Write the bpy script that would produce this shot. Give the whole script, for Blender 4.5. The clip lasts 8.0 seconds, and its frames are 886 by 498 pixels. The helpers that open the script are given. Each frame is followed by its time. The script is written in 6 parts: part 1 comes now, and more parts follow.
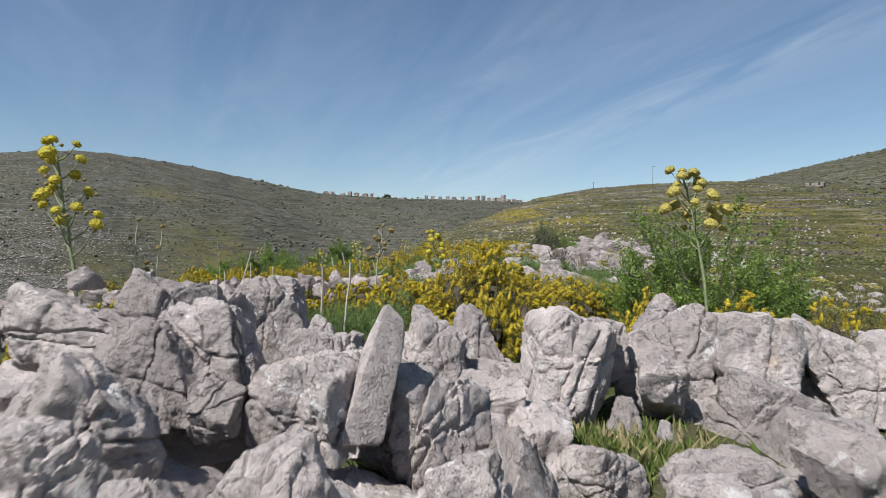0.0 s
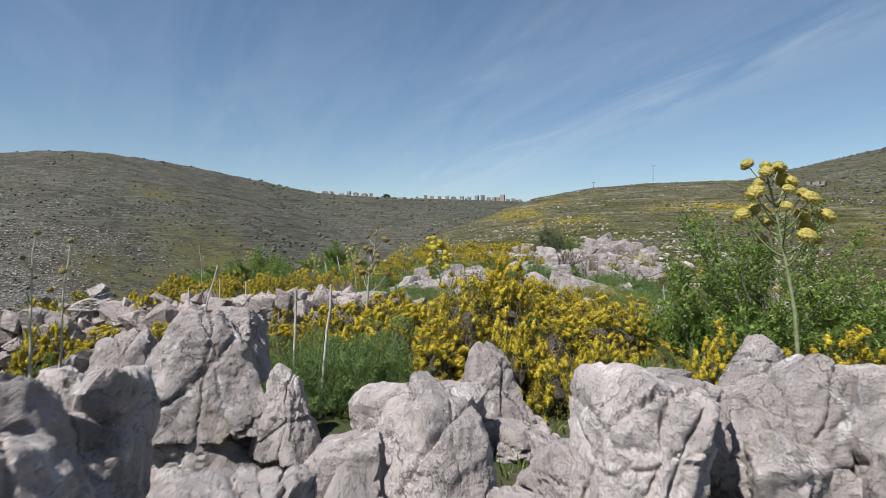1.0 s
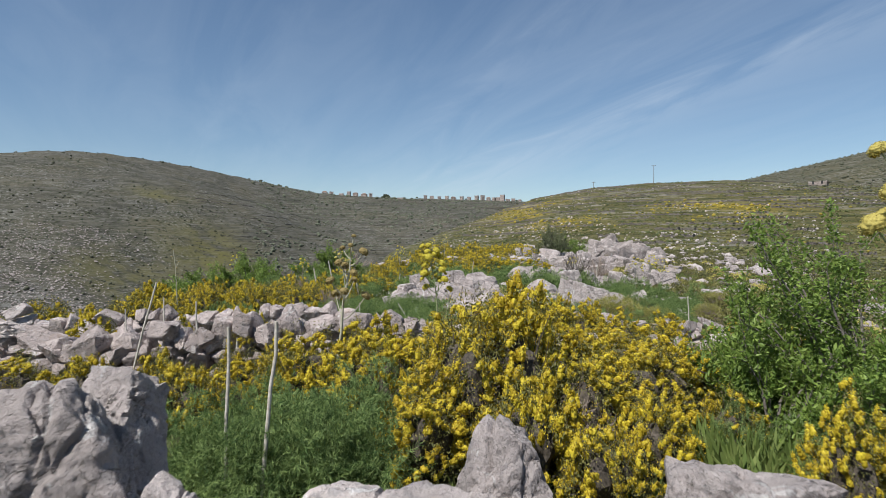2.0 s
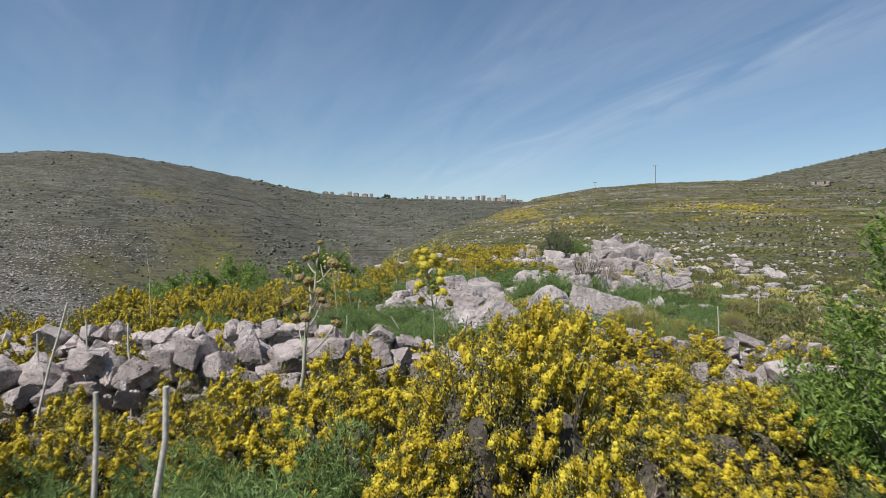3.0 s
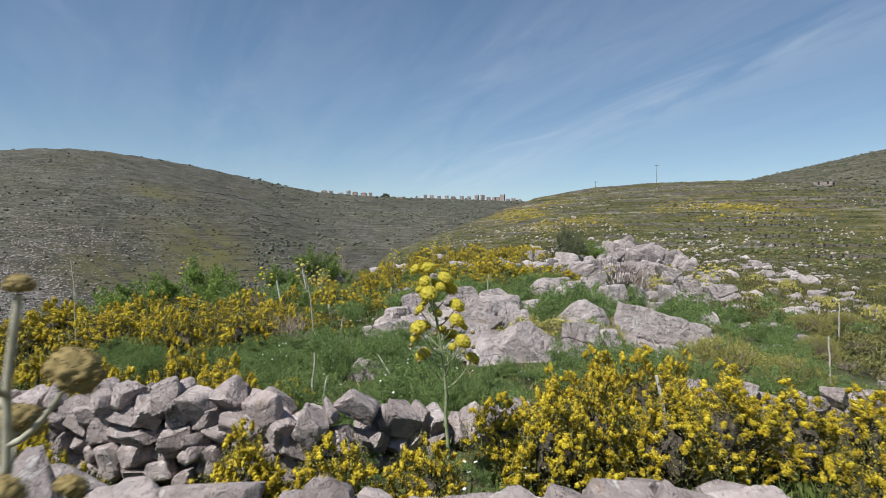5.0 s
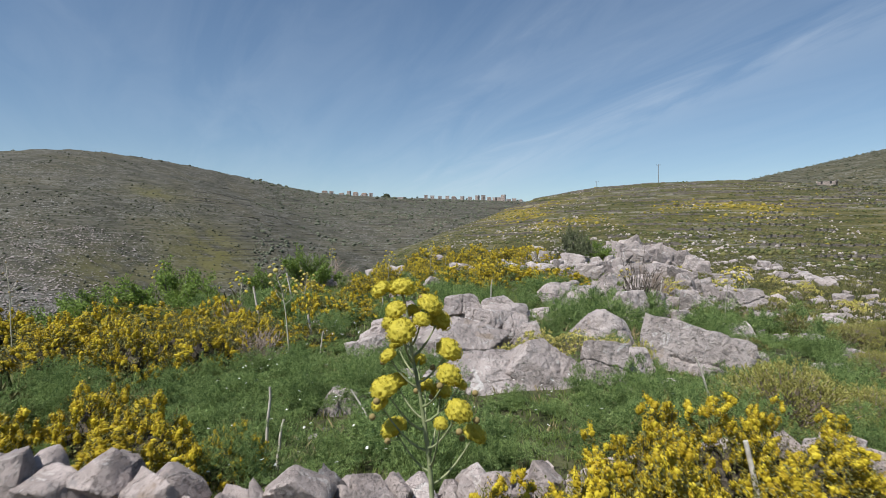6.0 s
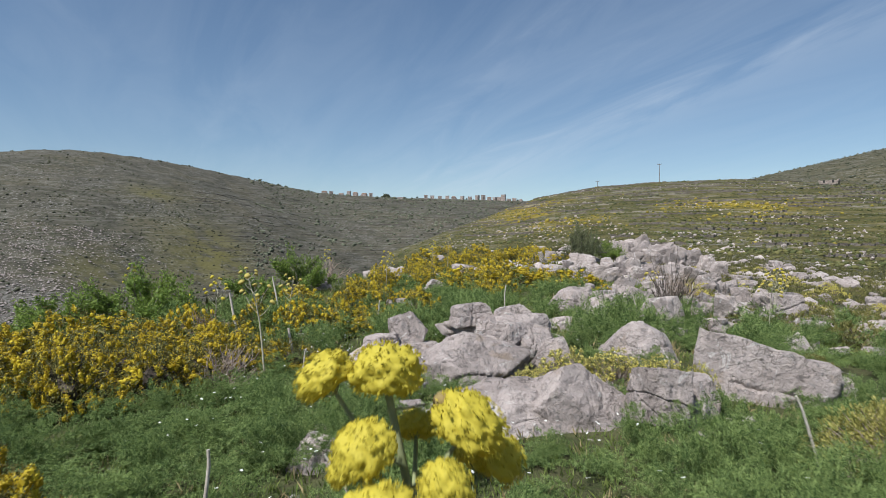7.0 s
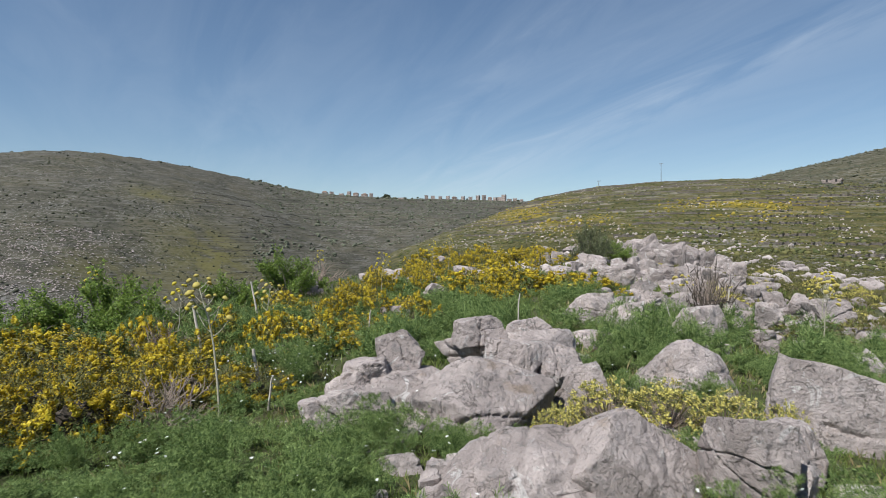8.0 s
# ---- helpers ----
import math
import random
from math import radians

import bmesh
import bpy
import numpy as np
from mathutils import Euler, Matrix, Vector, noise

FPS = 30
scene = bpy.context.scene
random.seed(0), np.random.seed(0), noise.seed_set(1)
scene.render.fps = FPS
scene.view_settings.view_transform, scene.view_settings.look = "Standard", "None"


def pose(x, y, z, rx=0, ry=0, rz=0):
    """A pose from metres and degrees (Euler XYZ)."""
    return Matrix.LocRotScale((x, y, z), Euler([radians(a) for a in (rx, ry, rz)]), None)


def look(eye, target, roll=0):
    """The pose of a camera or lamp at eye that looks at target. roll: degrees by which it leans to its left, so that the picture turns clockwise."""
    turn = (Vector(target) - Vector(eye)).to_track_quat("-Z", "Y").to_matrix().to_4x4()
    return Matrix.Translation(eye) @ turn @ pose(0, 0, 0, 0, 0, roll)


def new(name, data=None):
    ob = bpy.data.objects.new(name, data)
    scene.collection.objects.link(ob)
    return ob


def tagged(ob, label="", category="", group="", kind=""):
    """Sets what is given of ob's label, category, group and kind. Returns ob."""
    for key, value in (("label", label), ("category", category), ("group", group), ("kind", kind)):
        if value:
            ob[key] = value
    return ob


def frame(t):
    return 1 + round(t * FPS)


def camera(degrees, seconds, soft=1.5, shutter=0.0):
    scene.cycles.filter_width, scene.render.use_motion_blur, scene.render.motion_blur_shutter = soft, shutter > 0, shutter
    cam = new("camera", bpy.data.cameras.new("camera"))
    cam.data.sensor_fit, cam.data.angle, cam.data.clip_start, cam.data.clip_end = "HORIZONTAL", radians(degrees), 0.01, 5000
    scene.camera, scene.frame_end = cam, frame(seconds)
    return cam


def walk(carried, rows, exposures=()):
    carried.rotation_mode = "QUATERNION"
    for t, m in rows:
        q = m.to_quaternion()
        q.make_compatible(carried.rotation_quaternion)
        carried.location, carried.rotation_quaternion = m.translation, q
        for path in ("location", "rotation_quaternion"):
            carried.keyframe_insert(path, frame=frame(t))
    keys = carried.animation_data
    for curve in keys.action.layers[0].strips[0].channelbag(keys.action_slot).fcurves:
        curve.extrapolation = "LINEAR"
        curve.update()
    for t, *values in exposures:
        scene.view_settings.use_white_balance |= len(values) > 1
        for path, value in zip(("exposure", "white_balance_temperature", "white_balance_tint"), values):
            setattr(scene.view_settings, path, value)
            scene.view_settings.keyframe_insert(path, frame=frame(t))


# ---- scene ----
cam = camera(72.0, 8.0, soft=0.8, shutter=0.25)
PATH = [
    (0, (0.115, 0.335, 2.04), (0.114, 2.335, 2.041), 0.1),
    (0.5, (0.086, 1.25, 2.137), (0.084, 3.25, 2.137), 0.1),
    (1, (0.034, 2.105, 2.223), (0.035, 4.105, 2.223), 0.0),
    (1.5, (0.052, 3.059, 2.311), (0.052, 5.059, 2.312), 0.0),
    (1.7, (0.066, 3.419, 2.345), (0.067, 5.419, 2.345), 0.0),
    (2.8, (0.123, 5.213, 2.446), (0.123, 7.213, 2.447), -0.1),
    (3, (0.119, 5.579, 2.468), (0.118, 7.579, 2.469), 0.0),
    (3.5, (0.088, 6.506, 2.489), (0.087, 8.506, 2.492), -0.0),
    (4, (0.04, 7.316, 2.535), (0.039, 9.316, 2.535), 0.0),
    (4.5, (-0.026, 8.286, 2.574), (-0.025, 10.286, 2.573), 0.1),
    (4.7, (-0.05, 8.677, 2.584), (-0.047, 10.677, 2.583), 0.2),
    (5.8, (0.041, 10.722, 2.615), (0.041, 12.722, 2.614), 0.1),
    (6, (0.049, 11.109, 2.627), (0.049, 13.109, 2.627), 0.1),
    (6.5, (-0.009, 12.041, 2.649), (-0.008, 14.041, 2.648), 0.1),
    (7, (-0.054, 13.059, 2.639), (-0.054, 15.059, 2.639), -0.0),
    (7.5, (-0.074, 14.015, 2.642), (-0.075, 16.015, 2.642), -0.1),
    (8, (-0.059, 15.022, 2.659), (-0.061, 17.022, 2.66), -0.1),
]
walk(cam, [(t, look(eye, target, roll)) for t, eye, target, roll in PATH], [(0.0, 0.4, 6200, 7.5), (8.0, 0.4, 6200, 7.5)])

# ---- world, sun and sky ----
SUN_EL, SUN_AZ = radians(54), radians(-138)      # azimuth clockwise from +y
sun_dir = Vector((math.sin(SUN_AZ) * math.cos(SUN_EL), math.cos(SUN_AZ) * math.cos(SUN_EL), math.sin(SUN_EL)))
sun = new("sun", bpy.data.lights.new("sun", "SUN"))
sun.data.energy, sun.data.angle, sun.data.color = 4.9, radians(0.6), (1.0, 0.96, 0.91)
sun.matrix_world = look(sun_dir * 50, (0, 0, 0))

world = bpy.data.worlds.new("sky")
scene.world = world
world.use_nodes = True
wt = world.node_tree
wt.nodes.clear()


def wnode(kind, **sets):
    n = wt.nodes.new(kind)
    for k, v in sets.items():
        n.inputs[k].default_value = v
    return n


sky = wt.nodes.new("ShaderNodeTexSky")
sky.sky_type, sky.sun_disc = "NISHITA", False
sky.sun_elevation, sky.sun_rotation = SUN_EL, SUN_AZ
sky.altitude, sky.air_density, sky.dust_density, sky.ozone_density = 300, 1.0, 0.12, 1.2
back = wt.nodes.new("ShaderNodeBackground")
back.inputs["Strength"].default_value = 0.074
out = wt.nodes.new("ShaderNodeOutputWorld")
# thin cirrus: noise stretched along one direction of a flat layer high above
tc = wt.nodes.new("ShaderNodeTexCoord")
sep = wt.nodes.new("ShaderNodeSeparateXYZ")
wt.links.new(tc.outputs["Generated"], sep.inputs[0])
up = wt.nodes.new("ShaderNodeMath")
up.operation = "MAXIMUM"
up.inputs[1].default_value = 0.0
wt.links.new(sep.outputs["Z"], up.inputs[0])
add = wt.nodes.new("ShaderNodeMath")
add.operation = "ADD"
add.inputs[1].default_value = 0.12
wt.links.new(up.outputs[0], add.inputs[0])
flat = wt.nodes.new("ShaderNodeCombineXYZ")
for axis in ("X", "Y"):
    d = wt.nodes.new("ShaderNodeMath")
    d.operation = "DIVIDE"
    wt.links.new(sep.outputs[axis], d.inputs[0])
    wt.links.new(add.outputs[0], d.inputs[1])
    wt.links.new(d.outputs[0], flat.inputs[axis])
turn = wt.nodes.new("ShaderNodeMapping")
turn.inputs["Rotation"].default_value = (0, 0, radians(-22))
wt.links.new(flat.outputs[0], turn.inputs["Vector"])
mp = wt.nodes.new("ShaderNodeMapping")
mp.inputs["Scale"].default_value = (1.0, 0.24, 1)
mp.inputs["Location"].default_value = (3.1, 0.4, 0)
wt.links.new(turn.outputs[0], mp.inputs["Vector"])
cir = wnode("ShaderNodeTexNoise", Scale=3.2, Detail=9.0, Roughness=0.60, Distortion=0.9)
wt.links.new(mp.outputs[0], cir.inputs["Vector"])


def wmath(op, a, b=0.0):
    n = wt.nodes.new("ShaderNodeMath")
    n.operation = op
    for k, v in enumerate((a, b)):
        if isinstance(v, float):
            n.inputs[k].default_value = v
        else:
            wt.links.new(v, n.inputs[k])
    return n.outputs[0]


across = wt.nodes.new("ShaderNodeSeparateXYZ")
wt.links.new(turn.outputs[0], across.inputs[0])
wob = wmath("ADD", across.outputs["X"], wmath("MULTIPLY", wmath("SUBTRACT", cir.outputs["Fac"], 0.5), 0.8))
veil = wmath("MULTIPLY", cir.outputs["Fac"], 0.07)
thin = wmath("MULTIPLY", wmath("SUBTRACT", cir.outputs["Fac"], 0.28), 2.2)
for where, wide, much in ((1.98, 0.19, 0.16), (1.22, 0.12, 0.06), (1.70, 0.30, 0.05), (0.3, 0.5, 0.04), (3.8, 0.3, 0.1), (-2.2, 0.4, 0.2)):
    q = wmath("DIVIDE", wmath("SUBTRACT", wob, where), wide)
    g = wmath("DIVIDE", much, wmath("ADD", wmath("MULTIPLY", q, q), 1.0))
    veil = wmath("ADD", veil, wmath("MULTIPLY", g, thin))
ramp = wt.nodes.new("ShaderNodeMapRange")
ramp.inputs["From Min"].default_value, ramp.inputs["From Max"].default_value = 0.035, 0.5
ramp.inputs["To Min"].default_value, ramp.inputs["To Max"].default_value = 0.0, 0.75
wt.links.new(veil, ramp.inputs["Value"])
mix = wt.nodes.new("ShaderNodeMixRGB")
mix.inputs["Color2"].default_value = (7.0, 7.6, 8.4, 1)
wt.links.new(ramp.outputs[0], mix.inputs["Fac"])
wt.links.new(sky.outputs[0], mix.inputs["Color1"])
wt.links.new(mix.outputs[0], back.inputs["Color"])
wt.links.new(back.outputs[0], out.inputs["Surface"])

# ---- noise for building ----
RNG = np.random.default_rng(7)
TABLE = RNG.random(4096)


def vnoise(P, seed=0):
    """Smooth noise in 0..1 at the points P (n, 3)."""
    P = np.asarray(P, float)
    i = np.floor(P).astype(np.int64)
    f = P - i
    f = f * f * (3 - 2 * f)
    out = np.zeros(len(P))
    for dx in (0, 1):
        for dy in (0, 1):
            for dz in (0, 1):
                h = ((i[:, 0] + dx) * 73856093) ^ ((i[:, 1] + dy) * 19349663) ^ ((i[:, 2] + dz) * 83492791) ^ (seed * 2654435)
                h = (h ^ (h >> 13)) & 4095
                w = (f[:, 0] if dx else 1 - f[:, 0]) * (f[:, 1] if dy else 1 - f[:, 1]) * (f[:, 2] if dz else 1 - f[:, 2])
                out += w * TABLE[h]
    return out


def fbm(P, seed=0, octaves=4, gain=0.5):
    P = np.asarray(P, float)
    total, amp, norm = np.zeros(len(P)), 1.0, 0.0
    for k in range(octaves):
        total += amp * (vnoise(P * 2 ** k + 17.3 * k, seed + k) - 0.5)
        norm += amp
        amp *= gain
    return total / norm


def smooth01(t):
    t = np.clip(t, 0, 1)
    return t * t * (3 - 2 * t)


# ---- meshes ----
def mesh(name, V, F, mats, smooth=True, index=None, crease=0):
    """A mesh from arrays: F is (n, 3) or (n, 4)."""
    V, F = np.asarray(V, np.float32), np.asarray(F, np.int32)
    me = bpy.data.meshes.new(name)
    me.vertices.add(len(V))
    me.vertices.foreach_set("co", V.ravel())
    k = F.shape[1]
    me.loops.add(F.size)
    me.loops.foreach_set("vertex_index", F.ravel())
    me.polygons.add(len(F))
    me.polygons.foreach_set("loop_start", np.arange(len(F), dtype=np.int32) * k)
    for m in mats if isinstance(mats, (list, tuple)) else [mats]:
        me.materials.append(m)
    me.polygons.foreach_set("use_smooth", np.full(len(F), smooth))
    if index is not None:
        me.polygons.foreach_set("material_index", np.asarray(index, np.int32))
    me.update(calc_edges=True)
    me.validate()
    if crease:
        me.set_sharp_from_angle(angle=radians(crease))
    return me


def part(name, me, parent, label=""):
    ob = new(name, me)
    ob.parent = parent
    return tagged(ob, label)


class Soup:
    """Gathers loose triangles and quads (as triangles) into one mesh."""

    def __init__(self):
        self.V, self.F, self.n = [], [], 0

    def put(self, V, F):
        V, F = np.asarray(V, float), np.asarray(F, np.int64)
        if F.shape[1] == 4:
            F = np.concatenate([F[:, [0, 1, 2]], F[:, [0, 2, 3]]])
        self.V.append(V)
        self.F.append(F + self.n)
        self.n += len(V)

    def mesh(self, name, mat, smooth=False):
        return mesh(name, np.concatenate(self.V), np.concatenate(self.F), mat, smooth)


def unit(v):
    v = np.asarray(v, float)
    return v / np.maximum(np.linalg.norm(v, axis=-1, keepdims=True), 1e-9)


def tube(soup, pts, r0, r1, sides=5):
    """A tapered round stem along points."""
    pts = np.asarray(pts, float)
    n = len(pts)
    tang = unit(np.gradient(pts, axis=0))
    ref = np.array([0.31, 0.95, 0.05])
    a = unit(np.cross(tang, ref))
    b = np.cross(tang, a)
    rad = np.linspace(r0, r1, n)
    ang = np.arange(sides) * 2 * np.pi / sides
    V = pts[:, None] + rad[:, None, None] * (np.cos(ang)[None, :, None] * a[:, None] + np.sin(ang)[None, :, None] * b[:, None])
    V = V.reshape(-1, 3)
    i, j = np.meshgrid(np.arange(n - 1), np.arange(sides), indexing="ij")
    j2 = (j + 1) % sides
    F = np.stack([i * sides + j, i * sides + j2, (i + 1) * sides + j2, (i + 1) * sides + j], -1).reshape(-1, 4)
    soup.put(V, F)
    soup.put(np.concatenate([V[-sides:], pts[-1:]]), [[k, (k + 1) % sides, sides] for k in range(sides)])


def blades(soup, base, way, side, length, width, bend=0.0):
    """Pointed leaves: two triangles each (folded kite) from arrays."""
    base, way, side = np.asarray(base, float), unit(way), unit(side)
    L, W = np.asarray(length, float)[:, None], np.asarray(width, float)[:, None]
    mid = base + way * L * 0.5
    nor = unit(np.cross(way, side))
    tip = base + way * L + nor * (bend * L)
    n = len(base)
    V = np.concatenate([base, mid + side * W * 0.5, tip, mid - side * W * 0.5])
    k = np.arange(n)
    soup.put(V, np.stack([k, k + n, k + 2 * n, k + 3 * n], -1))


def rand_dirs(n, rng):
    return unit(rng.normal(size=(n, 3)))


ICO = {}


def ico(level):
    if level not in ICO:
        bm = bmesh.new()
        bmesh.ops.create_icosphere(bm, subdivisions=level, radius=1)
        bm.verts.ensure_lookup_table()
        ICO[level] = (np.array([v.co[:] for v in bm.verts]), np.array([[v.index for v in f.verts] for f in bm.faces]))
        bm.free()
    return ICO[level]


# ---- materials ----
def material(name, rough=0.85, spec=0.25):
    m = bpy.data.materials.new(name)
    m.use_nodes = True
    b = m.node_tree.nodes["Principled BSDF"]
    b.inputs["Roughness"].default_value = rough
    b.inputs["Specular IOR Level"].default_value = spec
    return m, m.node_tree, b


def node(t, kind, **sets):
    n = t.nodes.new(kind)
    for k, v in sets.items():
        n.inputs[k].default_value = v
    return n


def coords(t):
    return t.nodes.new("ShaderNodeTexCoord").outputs["Object"]


def noise_of(t, vec, scale, detail=4.0, rough=0.55, distort=0.0):
    n = node(t, "ShaderNodeTexNoise", Scale=scale, Detail=detail, Roughness=rough, Distortion=distort)
    t.links.new(vec, n.inputs["Vector"])
    return n.outputs["Fac"]


def remap(t, val, a, b, lo=0.0, hi=1.0):
    n = node(t, "ShaderNodeMapRange")
    n.interpolation_type = "SMOOTHSTEP"
    for k, v in (("From Min", a), ("From Max", b), ("To Min", lo), ("To Max", hi)):
        n.inputs[k].default_value = v
    t.links.new(val, n.inputs["Value"])
    return n.outputs["Result"]


def blend(t, fac, c1, c2, mode="MIX"):
    n = t.nodes.new("ShaderNodeMixRGB")
    n.blend_type = mode
    for k, v in (("Fac", fac), ("Color1", c1), ("Color2", c2)):
        if hasattr(v, "is_linked"):
            t.links.new(v, n.inputs[k])
        elif k == "Fac":
            n.inputs[k].default_value = v
        else:
            n.inputs[k].default_value = (*v, 1)
    return n.outputs["Color"]


def maths(t, op, a, b=0.0):
    n = t.nodes.new("ShaderNodeMath")
    n.operation = op
    for k, v in enumerate((a, b)):
        if hasattr(v, "is_linked"):
            t.links.new(v, n.inputs[k])
        else:
            n.inputs[k].default_value = v
    return n.outputs[0]


def bump(t, b, height, strength, distance, normal=None):
    n = node(t, "ShaderNodeBump", Strength=strength, Distance=distance)
    t.links.new(height, n.inputs["Height"])
    if normal is not None:
        t.links.new(normal, n.inputs["Normal"])
    t.links.new(n.outputs[0], b.inputs["Normal"])
    return n.outputs[0]


def limestone(name, scale=1.0, tint=(1, 1, 1)):
    """Weathered karst limestone: pale grey with pink and blue-grey stains, white scars, dark lichen, and pits and
    cracks coloured darker.
    """
    m, t, b = material(name, 0.92, 0.15)
    v = t.nodes.new("ShaderNodeNewGeometry").outputs["Position"]
    info = t.nodes.new("ShaderNodeObjectInfo").outputs["Random"]
    shade = lambda *c: tuple(a * k for a, k in zip(c, tint))
    big = noise_of(t, v, 1.5 * scale, 4, 0.55, 0.6)
    mid = noise_of(t, v, 6.0 * scale, 7, 0.66, 0.5)
    fine = noise_of(t, v, 42.0 * scale, 6, 0.72)
    c = blend(t, remap(t, big, 0.36, 0.64), shade(0.405, 0.347, 0.323), shade(0.58, 0.50, 0.468))
    c = blend(t, remap(t, mid, 0.52, 0.70, 0, 0.6), c, shade(0.29, 0.275, 0.27))
    white = noise_of(t, v, 3.4 * scale, 8, 0.7, 0.9)
    c = blend(t, remap(t, white, 0.575, 0.64, 0, 0.7), c, shade(0.74, 0.705, 0.675))
    rust = noise_of(t, v, 2.1 * scale, 6, 0.62, 0.5)
    c = blend(t, remap(t, rust, 0.60, 0.74, 0, 0.55), c, shade(0.36, 0.26, 0.17))
    lich = noise_of(t, v, 11.0 * scale, 7, 0.7, 0.5)
    c = blend(t, remap(t, lich, 0.56, 0.69, 0, 0.55), c, shade(0.17, 0.16, 0.155))
    c = blend(t, remap(t, fine, 0.54, 0.72, 0.0, 0.22), c, shade(0.21, 0.195, 0.185))
    c = blend(t, remap(t, fine, 0.30, 0.44, 0.2, 0.0), c, shade(0.72, 0.69, 0.66))
    warp = t.nodes.new("ShaderNodeVectorMath")
    warp.operation = "ADD"
    wn = node(t, "ShaderNodeTexNoise", Scale=3.0 * scale, Detail=5.0, Roughness=0.6)
    t.links.new(v, wn.inputs["Vector"])
    t.links.new(v, warp.inputs[0])
    t.links.new(wn.outputs["Color"], warp.inputs[1])
    crack = node(t, "ShaderNodeTexVoronoi", Scale=1.9 * scale)
    crack.feature = "DISTANCE_TO_EDGE"
    t.links.new(warp.outputs[0], crack.inputs["Vector"])
    patchy = remap(t, noise_of(t, v, 2.7 * scale, 3), 0.45, 0.58)
    lines = maths(t, "MULTIPLY", remap(t, crack.outputs["Distance"], 0.006, 0.03, 1, 0), patchy)
    c = blend(t, maths(t, "MULTIPLY", lines, 0.4), c, shade(0.09, 0.08, 0.07))
    holes = node(t, "ShaderNodeTexVoronoi", Scale=34.0 * scale, Randomness=1.0)
    t.links.new(warp.outputs[0], holes.inputs["Vector"])
    pock = maths(t, "MULTIPLY", remap(t, holes.outputs["Distance"], 0.16, 0.34, 1, 0), remap(t, noise_of(t, v, 4.0 * scale, 3), 0.44, 0.6))
    c = blend(t, maths(t, "MULTIPLY", pock, 0.42), c, shade(0.13, 0.115, 0.105))
    hsv = node(t, "ShaderNodeHueSaturation", Saturation=1.0)
    t.links.new(remap(t, info, 0, 1, 0.86, 1.14), hsv.inputs["Value"])
    t.links.new(c, hsv.inputs["Color"])
    t.links.new(hsv.outputs[0], b.inputs["Base Color"])
    vor = node(t, "ShaderNodeTexVoronoi", Scale=24.0 * scale)
    vor.feature = "SMOOTH_F1"
    t.links.new(warp.outputs[0], vor.inputs["Vector"])
    pits = remap(t, vor.outputs["Distance"], 0.0, 0.5)
    n1 = bump(t, b, mid, 1.0, 0.14 / scale)
    n2 = bump(t, b, pits, 0.3, 0.012 / scale, n1)
    n3 = bump(t, b, lines, 1.0, -0.03 / scale, n2)
    n4 = bump(t, b, noise_of(t, v, 15.0 * scale, 5, 0.58), 0.9, 0.032 / scale, n3)
    n5 = bump(t, b, pock, 0.5, -0.010 / scale, n4)
    bump(t, b, fine, 1.0, 0.012 / scale, n5)
    return m


def leafy(name, c1, c2, rough=0.6, through_light=0.25, scale=6.0, spec=0.3):
    """Leaves and petals: varied from leaf to leaf, a little light passing through."""
    m, t, b = material(name, rough, spec)
    g = t.nodes.new("ShaderNodeNewGeometry")
    isl = g.outputs["Random Per Island"]
    n = noise_of(t, g.outputs["Position"], scale, 3)
    f = maths(t, "ADD", maths(t, "MULTIPLY", isl, 0.6), maths(t, "MULTIPLY", n, 0.6))
    c = blend(t, remap(t, f, 0.25, 0.95), c1, c2)
    t.links.new(c, b.inputs["Base Color"])
    if through_light:
        tr = t.nodes.new("ShaderNodeBsdfTranslucent")
        t.links.new(c, tr.inputs["Color"])
        mx = t.nodes.new("ShaderNodeMixShader")
        mx.inputs[0].default_value = through_light
        t.links.new(b.outputs[0], mx.inputs[1])
        t.links.new(tr.outputs[0], mx.inputs[2])
        t.links.new(mx.outputs[0], t.nodes["Material Output"].inputs["Surface"])
    return m


def woody(name, c1, c2, scale=30.0):
    m, t, b = material(name, 0.85, 0.2)
    v = t.nodes.new("ShaderNodeNewGeometry").outputs["Position"]
    n = noise_of(t, v, scale, 5, 0.65)
    t.links.new(blend(t, remap(t, n, 0.3, 0.7), c1, c2), b.inputs["Base Color"])
    bump(t, b, n, 0.5, 0.006)
    return m


ROCK = limestone("limestone")
ROCK_FAR = limestone("limestone_far", 0.25, (0.58, 0.575, 0.575))
ROCK_KNOLL = limestone("knoll_limestone", 0.9, (0.87, 0.86, 0.855))
ROCK_MID = limestone("crag_limestone", 0.7, (0.77, 0.76, 0.755))
WALLROCK = limestone("wall_limestone", 1.6, (0.90, 0.87, 0.86))
PETAL = leafy("broom_petal", (0.36, 0.25, 0.012), (0.62, 0.49, 0.034), 0.6, 0.22, 2.5)
BROOM_LEAF = leafy("broom_leaf", (0.075, 0.078, 0.022), (0.22, 0.20, 0.06), 0.6, 0.15)
# twigs, and the dark lump that paints shade inside the broom
TWIG_AND_CORE = woody("grey_twig_and_core", (0.040, 0.033, 0.025), (0.11, 0.09, 0.072))
FENNEL = leafy("fennel_frond", (0.048, 0.095, 0.024), (0.31, 0.40, 0.135), 0.65, 0.28, 2.2)
GRASS = leafy("grass_blade", (0.14, 0.20, 0.045), (0.26, 0.31, 0.09), 0.65, 0.45)
DRYGRASS = leafy("dry_grass", (0.30, 0.24, 0.12), (0.46, 0.38, 0.20), 0.75, 0.2)
